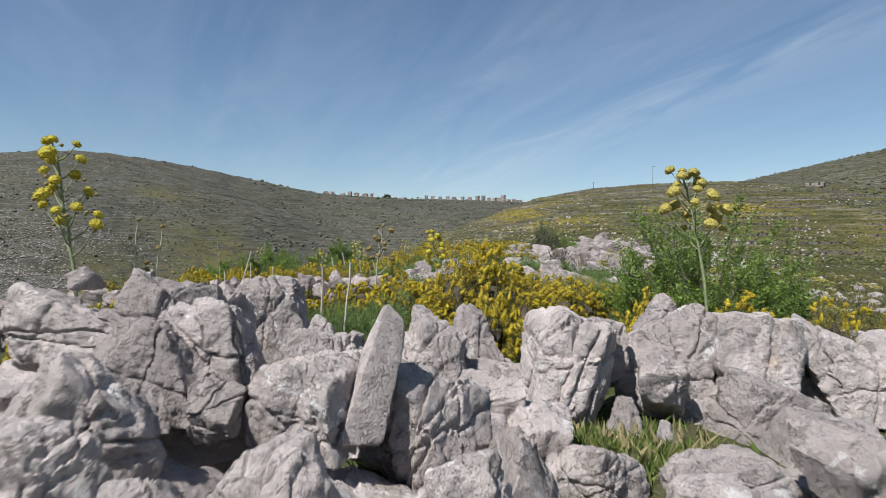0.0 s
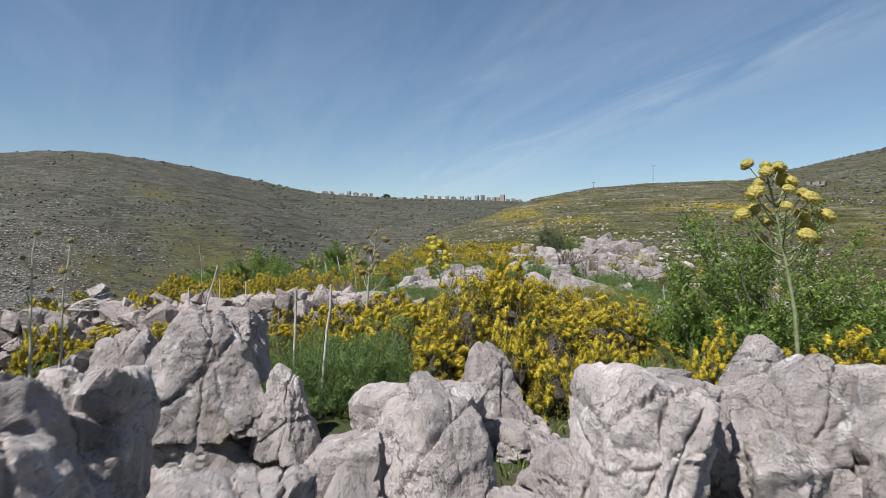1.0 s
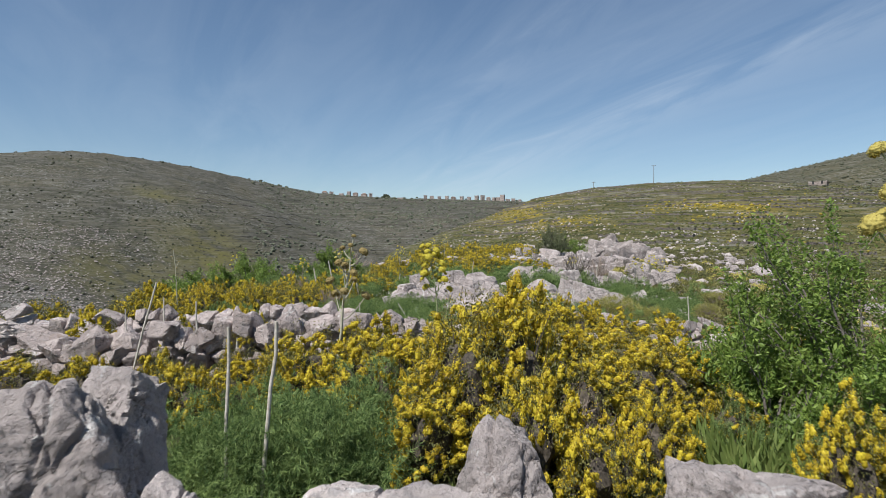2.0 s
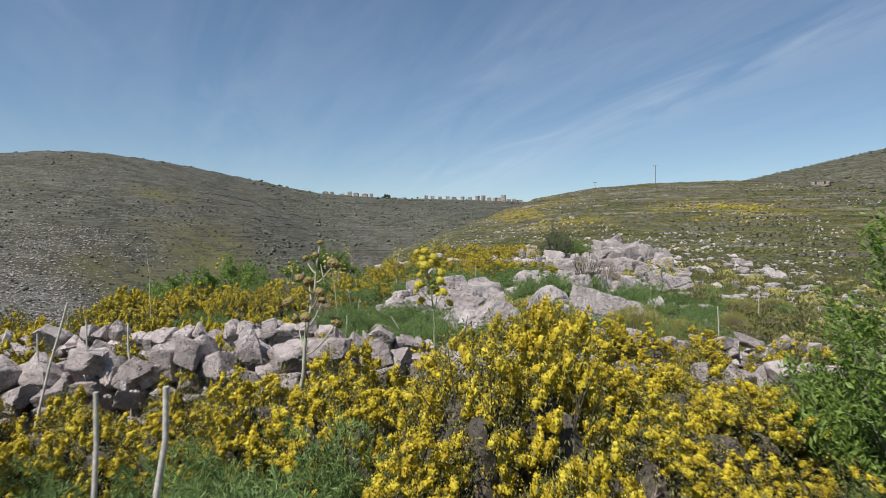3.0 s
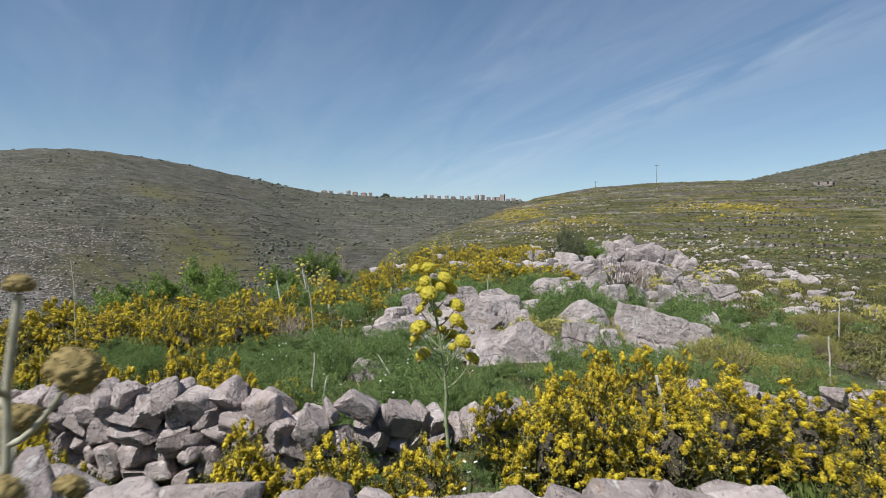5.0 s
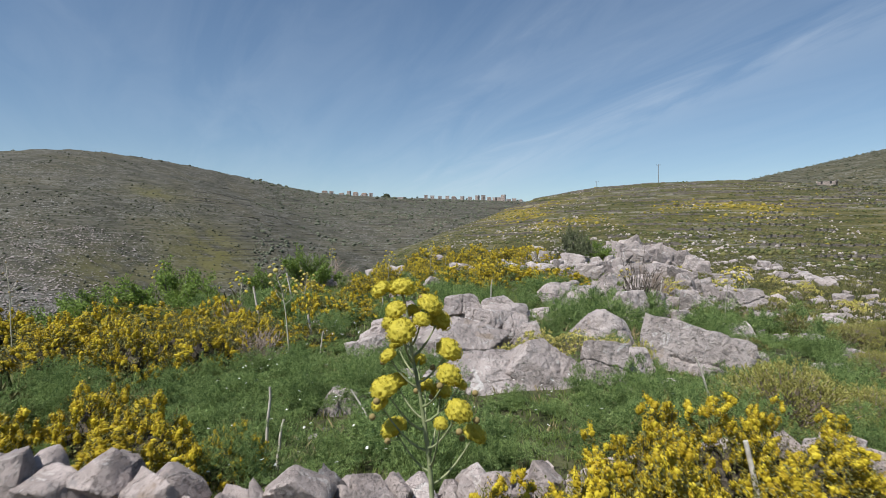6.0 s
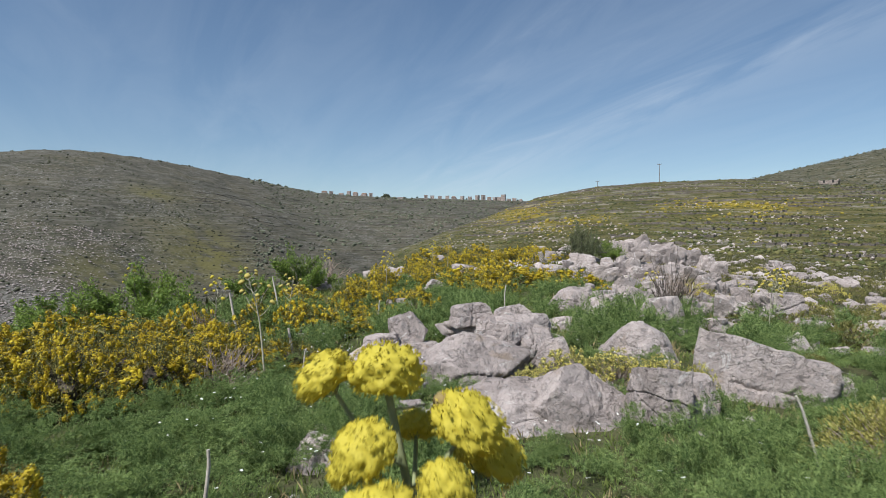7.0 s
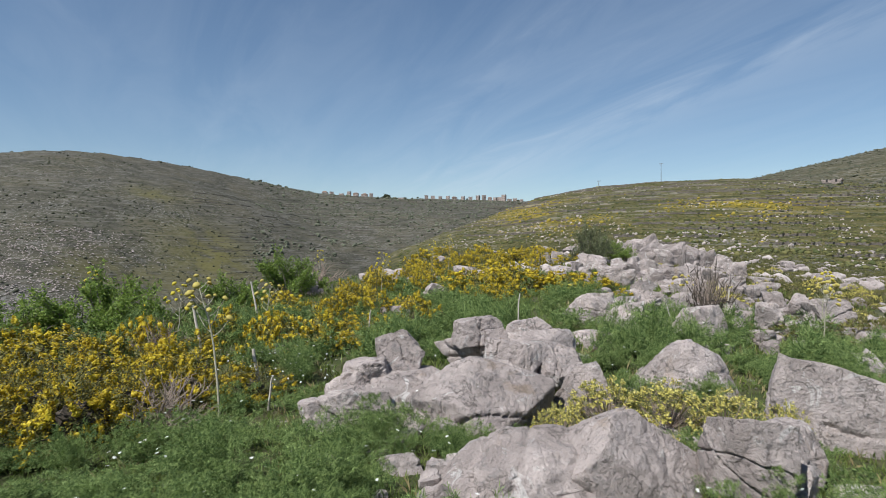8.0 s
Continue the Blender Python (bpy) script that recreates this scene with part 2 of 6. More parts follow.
SHRUB_LEAF = leafy("shrub_leaf", (0.095, 0.155, 0.026), (0.25, 0.33, 0.07), 0.5, 0.38)
TWIG_PALE = woody("pale_twig", (0.20, 0.155, 0.125), (0.34, 0.27, 0.22))
BARK = woody("bark", (0.10, 0.085, 0.07), (0.22, 0.19, 0.165))
UMBEL = leafy("umbel_yellow", (0.33, 0.28, 0.022), (0.56, 0.47, 0.055), 0.7, 0.3, 60.0)
UMBEL_OLD = leafy("umbel_ochre", (0.27, 0.23, 0.06), (0.46, 0.38, 0.10), 0.75, 0.2, 40.0)
STALK = woody("ferula_stalk", (0.17, 0.20, 0.09), (0.28, 0.29, 0.16), 18.0)
STALK_PALE = woody("ferula_stalk_pale", (0.30, 0.28, 0.20), (0.42, 0.39, 0.30), 18.0)
DRY_STALK = woody("dry_stalk", (0.33, 0.29, 0.24), (0.55, 0.50, 0.43), 22.0)
BUD = leafy("brown_bud", (0.11, 0.085, 0.03), (0.24, 0.18, 0.07), 0.85, 0.0, 60.0)
SPURGE = leafy("spurge_tip", (0.46, 0.40, 0.09), (0.66, 0.58, 0.18), 0.6, 0.25)
WHITE_PETAL = leafy("daisy_petal", (0.72, 0.72, 0.68), (0.85, 0.85, 0.80), 0.6, 0.2)

# ---- the land ----
def profile(u, pairs):
    return np.interp(u, [p[0] for p in pairs], [p[1] for p in pairs])


# skylines: bearing in degrees, height over the eye as a tangent
SKY_LEFT = [(-60, 0.10), (-40, 0.145), (-36, 0.159), (-30.8, 0.163), (-24, 0.142), (-14.7, 0.103), (-11.7, 0.091), (-5.5, 0.084), (5.6, 0.080), (9, 0.078), (40, 0.06)]
SKY_RIGHT = [(-14, -0.10), (-5, -0.006), (-2.3, 0.008), (0.85, 0.032), (4, 0.051), (6.1, 0.0655), (8.7, 0.0805), (13.8, 0.0975), (19.2, 0.1065), (25, 0.111), (32, 0.105), (37, 0.10), (60, 0.06)]
SKY_BEHIND = [(20, 0.06), (24, 0.088), (26, 0.111), (29.7, 0.130), (32.8, 0.147), (36, 0.166), (41, 0.19), (60, 0.12)]
EYE = 2.5


def near_land(x, y):
    rise = np.interp(y, [0, 10, 16, 20, 26, 40, 100, 140], [0.5, 0.56, 0.48, 0.60, 1.0, 1.40, 3.0, 4.0])
    axis = np.interp(y, [0, 15, 25, 40, 80, 130], [0, 0.5, 2.0, 5.0, 17.0, 30.0])
    dx = x - axis
    wide = np.interp(y, [0, 30, 100], [4.5, 3.0, 7.0])
    right = 0.10 * np.maximum(dx - wide * 0.4, 0)
    left = 0.055 * np.maximum(-dx - 1.0, 0) + 0.42 * np.maximum(-dx - np.interp(y, [0, 10, 40, 120], [14, 11, 12, 20]), 0)
    away = 0.05 * np.maximum(y - 105, 0) + 0.08 * np.maximum(-y - 6, 0)
    P = np.stack([x, y, 0 * x], -1)
    lumps = 0.14 * fbm(P * 0.31 + 40, 3, 5) + 0.06 * fbm(P * 2.3, 5, 3)
    return np.maximum(rise - right - left - away + lumps, -78 + 0 * x)


def land(x, y):
    """Height of the land, and how much of it is hill on the right, hill on the left."""
    x, y = np.asarray(x, float), np.asarray(y, float)
    r = np.hypot(x, y) + 1e-6
    b = np.degrees(np.arctan2(x, y))
    c = np.cos(np.radians(np.clip(b, -60, 60)))
    P = np.stack([x, y, 0 * x], -1)
    near = near_land(x, y)
    front = smooth01((75 - np.abs(b)) / 15)
    # terraced hill on the right
    Dr = np.interp(b, [-14, 5, 14, 40], [330, 470, 450, 430])
    top = EYE + profile(b, SKY_RIGHT) * Dr * c
    s = np.clip((r - 45) / (Dr - 45), 0, 1)
    foot = -2.5 - 3.0 * smooth01((b - 15) / 20)
    hill_r = foot + (top - foot) * (0.55 * s ** 1.25 + 0.45 * smooth01(s)) - 0.10 * np.maximum(r - Dr, 0)
    hill_r += 14 * fbm(P / 70, 11, 4) * smooth01((r - 80) / 200) * smooth01((Dr + 60 - r) / 120 + 0.15) * 0.35
    hill_r -= 60 * (1 - front)
    hill_r -= 40 * smooth01((-4 - b) / 10)
    # long hill on the left, running on to the saddle
    soft = lambda f, wide: sum(f(b + o * wide) for o in (-1, -0.6, -0.2, 0.2, 0.6, 1)) / 6
    Dl = soft(lambda q: np.interp(q, [-45, -31, -12, 0, 12], [950, 1050, 1400, 1500, 1500]), 9.0)
    top = EYE + soft(lambda q: profile(q, SKY_LEFT), 2.2) * Dl * c
    Bl = soft(lambda q: np.interp(q, [-45, -30, -10, 10], [260, 300, 420, 500]), 9.0)
    s = np.clip((r - Bl) / (Dl - Bl), 0, 1)
    hill_l = -75 + (top + 75) * (0.75 * s ** 0.9 + 0.25 * smooth01(s)) - 0.12 * np.maximum(r - Dl, 0)
    hill_l += 55 * fbm(P / 260, 21, 5) * smooth01((r - Bl) / 250) * smooth01((Dl - r) / 240)
    hill_l -= 80 * (1 - front)
    # distant hill behind the right one
    Db = 1000.0
    top = EYE + profile(b, SKY_BEHIND) * Db * c
    s = np.clip((r - 420) / (Db - 420), 0, 1)
    hill_b = -10 + (top + 10) * (0.6 * s + 0.4 * smooth01(s)) - 0.12 * np.maximum(r - Db, 0)
    hill_b += 30 * fbm(P / 150, 31, 4) * smooth01((r - 450) / 150) * smooth01((Db - r) / 160)
    hill_b -= 200 * smooth01((22 - b) / 8) + 80 * (1 - front)
    hill_l = np.where(r < Bl, -90, hill_l)
    hill_b = np.where(r < 420, -90, hill_b)
    stack = np.stack([near, hill_r, hill_l, hill_b])
    z = np.maximum(stack.max(0), -90)
    k = 1.2                                    # soft joint between the near ridge and the right hill
    h = np.clip(0.5 + 0.5 * (hill_r - near) / k, 0, 1)
    joint = near * (1 - h) + hill_r * h + k * h * (1 - h)
    z = np.where((stack[0] >= np.maximum(stack[2], stack[3])) | (stack[1] >= np.maximum(stack[2], stack[3])), np.maximum(joint, np.maximum(stack[2], stack[3])), z)
    h = h * (np.maximum(stack[2], stack[3]) < np.maximum(stack[0], stack[1]))
    return z, h, (stack[2] >= stack.max(0)).astype(float), (stack[3] >= stack.max(0)).astype(float)


def height(x, y):
    return float(land(np.array([x]), np.array([y]))[0][0])


fine = np.radians(np.linspace(-43, 43, 440))
coarse = np.radians(np.linspace(43, 317, 80)[1:-1])
ang = np.concatenate([fine, coarse])
rad = 0.6 * np.exp(np.linspace(0, math.log(4800 / 0.6), 320))
A, R = np.meshgrid(ang, rad)
gx, gy = (R * np.sin(A)).ravel(), (R * np.cos(A)).ravel() - 2.0
gz, w_right, w_left, w_back = land(gx, gy)
na, nr = len(ang), len(rad)
i, j = np.meshgrid(np.arange(nr - 1), np.arange(na), indexing="ij")
j2 = (j + 1) % na
quads = np.stack([i * na + j, (i + 1) * na + j, (i + 1) * na + j2, i * na + j2], -1).reshape(-1, 4)
gV = np.stack([gx, gy, gz], -1)
hub = len(gV)
gV = np.concatenate([gV, [[0, -2.0, height(0, -2)]]])
tris = np.stack([np.arange(na), (np.arange(na) + 1) % na, np.full(na, hub)], -1)
tris = np.concatenate([tris[:, [0, 1, 2]], quads[:, [0, 1, 2]], quads[:, [0, 2, 3]]])[:, ::-1]


def ground_material():
    m, t, b = material("hill_ground", 0.95, 0.1)
    v = t.nodes.new("ShaderNodeNewGeometry").outputs["Position"]

    def attr(name):
        a = t.nodes.new("ShaderNodeAttribute")
        a.attribute_name = name
        return a.outputs["Fac"]

    # earth, litter and low green close by
    n1, n2 = noise_of(t, v, 1.1, 5, 0.6), noise_of(t, v, 9.0, 6, 0.65)
    near = blend(t, remap(t, n1, 0.4, 0.6), (0.052, 0.066, 0.024), (0.088, 0.09, 0.042))
    near = blend(t, remap(t, n2, 0.45, 0.7, 0, 0.7), near, (0.06, 0.048, 0.032))
    near = blend(t, remap(t, noise_of(t, v, 2.4, 6, 0.6), 0.63, 0.7, 0, 0.8), near, (0.36, 0.33, 0.30))
    # scrub and stones on the slopes
    vs = node(t, "ShaderNodeTexVoronoi", Scale=0.22, Randomness=1.0)
    t.links.new(v, vs.inputs["Vector"])
    dots = remap(t, vs.outputs["Distance"], 0.28, 0.5)
    vs2 = node(t, "ShaderNodeTexVoronoi", Scale=0.6, Randomness=1.0)
    t.links.new(v, vs2.inputs["Vector"])
    dots2 = remap(t, vs2.outputs["Distance"], 0.2, 0.55)
    patch = noise_of(t, v, 0.012, 5, 0.6, 0.4)
    hill = blend(t, remap(t, noise_of(t, v, 0.05, 6, 0.65), 0.35, 0.65), (0.050, 0.047, 0.038), (0.088, 0.081, 0.064))
    hill = blend(t, remap(t, patch, 0.46, 0.62, 0, 0.55), hill, (0.092, 0.080, 0.052))
    flat = t.nodes.new("ShaderNodeVectorMath")
    flat.operation = "MULTIPLY"
    flat.inputs[1].default_value = (0.035, 0.035, 0.75)
    t.links.new(v, flat.inputs[0])
    ledge = noise_of(t, flat.outputs[0], 1.0, 5, 0.62)      # old terraces follow the contours; dark bands paint their shadow lines
    woods = remap(t, noise_of(t, v, 0.006, 4, 0.6, 0.5), 0.40, 0.58, 0.25, 1.0)
    hill = blend(t, maths(t, "MULTIPLY", remap(t, dots, 0, 1, 0.9, 0), woods), hill, (0.034, 0.038, 0.022))
    hill = blend(t, remap(t, dots2, 0, 1, 0.5, 0), hill, (0.050, 0.050, 0.031))
    stones = noise_of(t, v, 0.35, 8, 0.75)
    stony = maths(t, "MULTIPLY", remap(t, stones, 0.54, 0.61), remap(t, noise_of(t, v, 0.02, 5, 0.65), 0.40, 0.58, 0.10, 0.95))
    hill = blend(t, stony, hill, (0.225, 0.212, 0.196))
    hill = blend(t, remap(t, ledge, 0.54, 0.60, 0, 0.28), hill, (0.20, 0.19, 0.17))
    hill = blend(t, remap(t, ledge, 0.36, 0.44, 0.45, 0), hill, (0.044, 0.042, 0.029))
    hill = blend(t, maths(t, "MULTIPLY", attr("scree"), remap(t, stones, 0.49, 0.56)), hill, (0.23, 0.22, 0.21))
    green = blend(t, remap(t, noise_of(t, v, 0.2, 6, 0.7), 0.4, 0.6), (0.058, 0.056, 0.022), (0.118, 0.100, 0.042))
    green = blend(t, maths(t, "MULTIPLY", remap(t, ledge, 0.525, 0.575), remap(t, noise_of(t, v, 0.11, 4, 0.6), 0.38, 0.62, 0.05, 0.85)), green, (0.20, 0.18, 0.155))
    # terrace shadow lines, painted dark into the ground colour
    green = blend(t, maths(t, "MULTIPLY", remap(t, ledge, 0.42, 0.47, 1, 0), remap(t, noise_of(t, v, 0.16, 4, 0.6), 0.38, 0.6, 0.2, 0.9)), green, (0.030, 0.034, 0.015))
    green = blend(t, remap(t, dots2, 0, 1, 0.45, 0), green, (0.05, 0.06, 0.024))
    green = blend(t, maths(t, "MULTIPLY", remap(t, stones, 0.57, 0.66), 0.7), green, (0.25, 0.23, 0.21))
    hill = blend(t, attr("right"), hill, green)
    gold = maths(t, "MULTIPLY", attr("gold"), remap(t, noise_of(t, v, 0.3, 6, 0.7), 0.34, 0.56))
    hill = blend(t, gold, hill, (0.25, 0.185, 0.026))
    hill = blend(t, maths(t, "MULTIPLY", attr("meadow"), remap(t, noise_of(t, v, 0.05, 5), 0.3, 0.6)), hill, (0.105, 0.096, 0.036))
    c = blend(t, attr("far"), near, hill)
    t.links.new(c, b.inputs["Base Color"])
    n = bump(t, b, n2, 0.8, 0.05)
    n = bump(t, b, dots, 0.3, 1.0, n)
    bump(t, b, stones, 0.45, 0.7, n)
    return m


ground_me = mesh("ground", gV, tris, ground_material())
P3 = gV * np.array([1, 1, 0])
gr = np.hypot(gV[:, 0], gV[:, 1])
gb = np.degrees(np.arctan2(gV[:, 0], gV[:, 1]))
gt = (gV[:, 2] - EYE) / np.maximum(gr, 1.0)
one = lambda w: np.append(w, 0.0)
layers = {
    "meadow": np.clip(np.exp(-((gb + 20.5) / 3.6) ** 2 - ((gr - 640) / 70) ** 2) + 0.8 * np.exp(-((gb + 25) / 2.0) ** 2 - ((gr - 800) / 30) ** 2) + 0.8 * np.exp(-((gb + 27) / 5) ** 2 - ((gr - 530) / 50) ** 2), 0, 1),
    "far": smooth01((gr - 30) / 30 + 0.6 * fbm(P3 / 14, 41, 3)),
    "right": np.clip(one(w_right) + smooth01((gb - 4) / 6) * one(w_back) * 0.35, 0, 1),
    "scree": smooth01((-28.0 - gb + 8 * fbm(P3 / 90, 42, 4)) / 5) * one(w_left) * smooth01((520 + 300 * fbm(P3 / 120, 43, 3) - gr) / 160),
    "gold": np.clip((np.exp(-((gb - 9.2) / 4.6) ** 2 - ((gt - 0.055) / 0.02) ** 2) + np.exp(-((gb - 24.0) / 4.6) ** 2 - ((gt - 0.060) / 0.013) ** 2) + 0.5 * np.exp(-((gb - 38) / 4.0) ** 2 - ((gt - 0.02) / 0.02) ** 2)) * smooth01((fbm(P3 / 28, 44, 4) + 0.12) / 0.2), 0, 1) * one(w_right) * 0.9,
}
for key, val in layers.items():
    a = ground_me.attributes.new(key, "FLOAT", "POINT")
    a.data.foreach_set("value", np.asarray(val, np.float32))
tagged(new("ground", ground_me), "stony scrub-covered hillside with grass, scree and terraces", "ground", kind="structure")

# ---- limestone boulders ----
def rock_shape(style, seed, level, dims=(1, 1, 1), sharp=44.0, cracks=8, rough=1.0):
    """A broken limestone block that fills the box dims: planes with worn edges, joints that split it into blocks, weathering."""
    rng = np.random.default_rng(seed)
    dims = np.array(dims, float)
    N, F = ico(level)
    if style == "block":
        base = np.array([[1, 0, 0], [-1, 0, 0], [0, 1, 0], [0, -1, 0], [0, 0, 1], [0, 0, -1]], float)
        base = unit(base + rng.normal(0, 0.26, base.shape))
        extra = rand_dirs(6, rng)
        planes = np.concatenate([base, extra])
        dist = np.concatenate([np.full(6, 0.84), rng.uniform(0.9, 1.12, 6)])
    elif style == "peak":
        k = 5
        a = np.arange(k) * 2 * np.pi / k + rng.uniform(0, 6) + rng.normal(0, 0.2, k)
        side = np.stack([np.cos(a), np.sin(a), rng.uniform(0.12, 0.5, k)], -1)
        planes = np.concatenate([unit(side), rand_dirs(7, rng), [[0, 0, -1]], unit(rng.normal(0, 0.25, (1, 3)) + [[0, 0, 1]])])
        dist = np.concatenate([rng.uniform(0.6, 0.78, k), rng.uniform(0.85, 1.05, 7), [0.9], [0.72]])
    elif style == "mound":
        k = 7
        a = np.arange(k) * 2 * np.pi / k + rng.uniform(0, 6) + rng.normal(0, 0.2, k)
        side = np.stack([np.cos(a), np.sin(a), rng.uniform(0.25, 0.75, k)], -1)
        up = unit(rng.normal(0, 0.5, (5, 3)) + [0, 0, 1.0])
        planes = np.concatenate([unit(side), up, [[0, 0, -1]]])
        dist = np.concatenate([rng.uniform(0.66, 0.86, k), rng.uniform(0.72, 0.86, 5), [0.8]])
    elif style == "slab":
        base = unit(np.array([[1, 0, 0.1], [-1, 0, 0.1], [0, 1, 0], [0, -1, 0], [0.1, 0, 1], [0, 0, -1], [0.7, 0, 0.7], [-0.7, 0, 0.6]], float) + rng.normal(0, 0.12, (8, 3)))
        planes, dist = base, np.array([0.95, 0.95, 0.8, 0.8, 0.95, 0.95, 1.05, 1.1])
    else:
        planes = rand_dirs(14, rng)
        dist = rng.uniform(0.8, 1.05, 14)
    dot = np.maximum(N @ planes.T, 1e-4) / dist
    r = (dot ** sharp).sum(1) ** (-1 / sharp)
    V = N * r[:, None]
    o = rng.uniform(-50, 50, 3)
    V = V * (1 + 0.09 * fbm(V * 1.6 + o, seed, 3) * rough)[:, None]
    # joints: the rock falls into blocks that stand a little proud of one another
    code, groove = np.zeros(len(V), np.int64), np.zeros(len(V))
    for q in range(cracks):
        n = unit(np.array([rng.normal(), rng.normal() * 0.7, rng.normal() * 0.35])) if q % 3 else unit(np.array([rng.normal() * 0.35, rng.normal() * 0.35, 1.0]))
        f = V @ n - rng.uniform(-0.5, 0.5) + 0.30 * fbm(V * 2.4 + o + q, seed + 3, 4)
        code += (f > 0).astype(np.int64) << q
        groove = np.maximum(groove, rng.uniform(0.3, 1.0) * np.exp(-(f / 0.034) ** 2))
    proud = np.random.default_rng(seed + 77).uniform(-0.065, 0.03, 256)
    V = V * (1 + (proud[code & 255] * (cracks > 0) - 0.12 * groove) * min(1.0, rough))[:, None]
    lo, hi = V.min(0), V.max(0)
    V = (V - (lo + hi) / 2) / (hi - lo) * dims
    # weathering at its real size
    W = V + o
    size = min(1.0, dims.min() / 0.5)
    d = -0.085 * np.maximum(0, fbm(W * 2.6, seed + 9, 4)) + 0.035 * np.abs(fbm(W * 5.0, seed + 4, 3))
    d += 0.035 * fbm(W * 8.5, seed + 5, 3)
    d -= 0.03 * np.maximum(0, fbm(W * [10, 10, 3], seed + 6, 2)) * 2
    d += 0.022 * fbm(W * 24.0, seed + 7, 2)
    return V + N * (d * size * rough)[:, None], F


def boulder(x, y, w, d, top, style="block", seed=1, yaw=0.0, lean=(0.0, 0.0), level=4, bottom=None, sharp=44.0, cracks=8, rough=1.0,
            label="weathered pale grey limestone boulder bedded among others", mat=None, name="boulder", group="limestone boulders"):
    """Centre, width, depth and the height of its top; it is bedded into the ground."""
    g = height(x, y)
    bottom = g - max(0.14, 0.4 * (top - g)) if bottom is None else bottom
    h = max(top - bottom, 0.12)
    V, F = rock_shape(style, seed, level, (w, d, h), sharp, cracks, rough)
    m = np.array((Euler((radians(lean[0]), radians(lean[1]), radians(yaw))).to_matrix()))
    V = V @ m.T
    V[:, 2] += top - V[:, 2].max()
    ob = new(name, mesh(name, V - [0, 0, bottom], F, mat or ROCK, crease=38))
    ob.location = (x, y, bottom)
    return tagged(ob, label, "boulder", group)


BIG = "big fissured pale grey limestone outcrop rock"
# front outcrop, row by row from the far one
def front_rock(x, y, w, d, top, style, seed, yaw, lean, level, bottom=None):
    bottom = top - min(top - height(x, y) + 0.2, 1.05 * max(w, d)) if bottom is None else max(bottom, top - 1.5 * max(w, d))
    boulder(x, y, w, d, top, style, seed, yaw, lean, level + (level == 5 and y < 4.3), bottom, 44.0, 6, 1.3, label=BIG if w > 0.7 else "pale grey limestone block wedged in the outcrop")


# bedrock that the blocks stand on
for k, (x, y, w, d, top, yaw) in enumerate([(-1.75, 3.9, 1.9, 1.8, 1.36, 10), (-1.15, 2.7, 1.5, 1.5, 1.22, -20), (-0.35, 3.3, 1.5, 1.4, 1.02, 15), (0.15, 4.6, 1.4, 1.5, 0.92, -8), (0.5, 3.2, 1.3, 1.3, 0.82, 30), (-0.2, 2.1, 1.5, 1.2, 1.02, 5),
        (1.2, 5.9, 1.5, 1.3, 0.98, 12), (2.6, 6.2, 2.2, 1.4, 0.92, -10), (4.2, 6.8, 1.8, 1.3, 0.80, 15), (0.55, 7.4, 1.3, 1.1, 0.86, 0), (-1.7, 6.9, 1.9, 1.3, 1.12, 14), (-2.9, 6.9, 1.7, 1.4, 1.02, -20), (-0.4, 6.5, 1.5, 1.2, 0.84, 20), (2.2, 4.3, 1.8, 1.2, 0.52, 8), (-2.6, 4.0, 1.4, 1.8, 1.10, 0)]):
    boulder(x, y, w, d, top, "mound", 1300 + k, yaw, (0, 0), 5, height(x, y) - 0.25, 44.0, 8, 1.2, label="massive bedded limestone base of the outcrop", group="outcrop bedrock")


# x, y, width, depth, top, style, seed, yaw, lean, level
front_rock(-1.50, 3.90, 1.55, 1.35, 1.62, "mound", 61, 14, (0, 0), 6, 0.9)
front_rock(-1.98, 3.80, 0.72, 0.80, 1.86, "boulder", 11, 20, (0, 0), 6, 1.25)
front_rock(-1.12, 3.72, 0.80, 0.70, 1.78, "mound", 12, -12, (0, 6), 6, 1.25)
front_rock(-1.54, 3.98, 1.15, 0.95, 1.93, "mound", 62, 8, (0, 0), 6, 1.2)
front_rock(-1.45, 3.40, 0.80, 0.46, 1.70, "mound", 63, -8, (0, 0), 6, 1.15)
front_rock(-1.60, 4.80, 0.70, 0.80, 1.74, "block", 13, 30, (0, 8), 5)
front_rock(-0.98, 3.30, 0.30, 0.34, 1.42, "block", 14, 12, (0, -8), 5)
front_rock(-1.26, 2.72, 0.74, 0.62, 1.66, "boulder", 15, -14, (0, 12), 6, 1.14)
front_rock(-0.98, 2.02, 0.60, 0.60, 1.58, "mound", 16, 15, (-6, 4), 6, 0.9)
front_rock(-0.42, 2.42, 0.80, 0.60, 1.42, "mound", 217, -12, (0, 4), 6, 0.9)
front_rock(-0.56, 3.85, 0.50, 0.50, 1.60, "block", 18, 8, (-8, 0), 5)
front_rock(-0.55, 3.42, 0.60, 0.56, 1.54, "block", 218, -14, (-12, 4), 6, 0.95)
front_rock(0.04, 3.68, 0.78, 0.66, 1.53, "boulder", 19, 12, (0, 0), 6, 0.62)
front_rock(0.05, 5.15, 0.62, 0.62, 1.60, "peak", 20, 40, (0, 0), 6, 0.6)
front_rock(0.52, 7.50, 1.00, 0.85, 1.41, "mound", 121, -16, (0, 0), 6, 0.42)
front_rock(1.14, 5.62, 0.88, 0.80, 1.55, "block", 122, -14, (-8, 12), 6, 0.5)
front_rock(1.55, 5.95, 0.50, 0.70, 1.42, "block", 165, -14, (0, 14), 5)
front_rock(1.55, 7.00, 0.70, 0.70, 1.32, "block", 23, -15, (0, 14), 5)
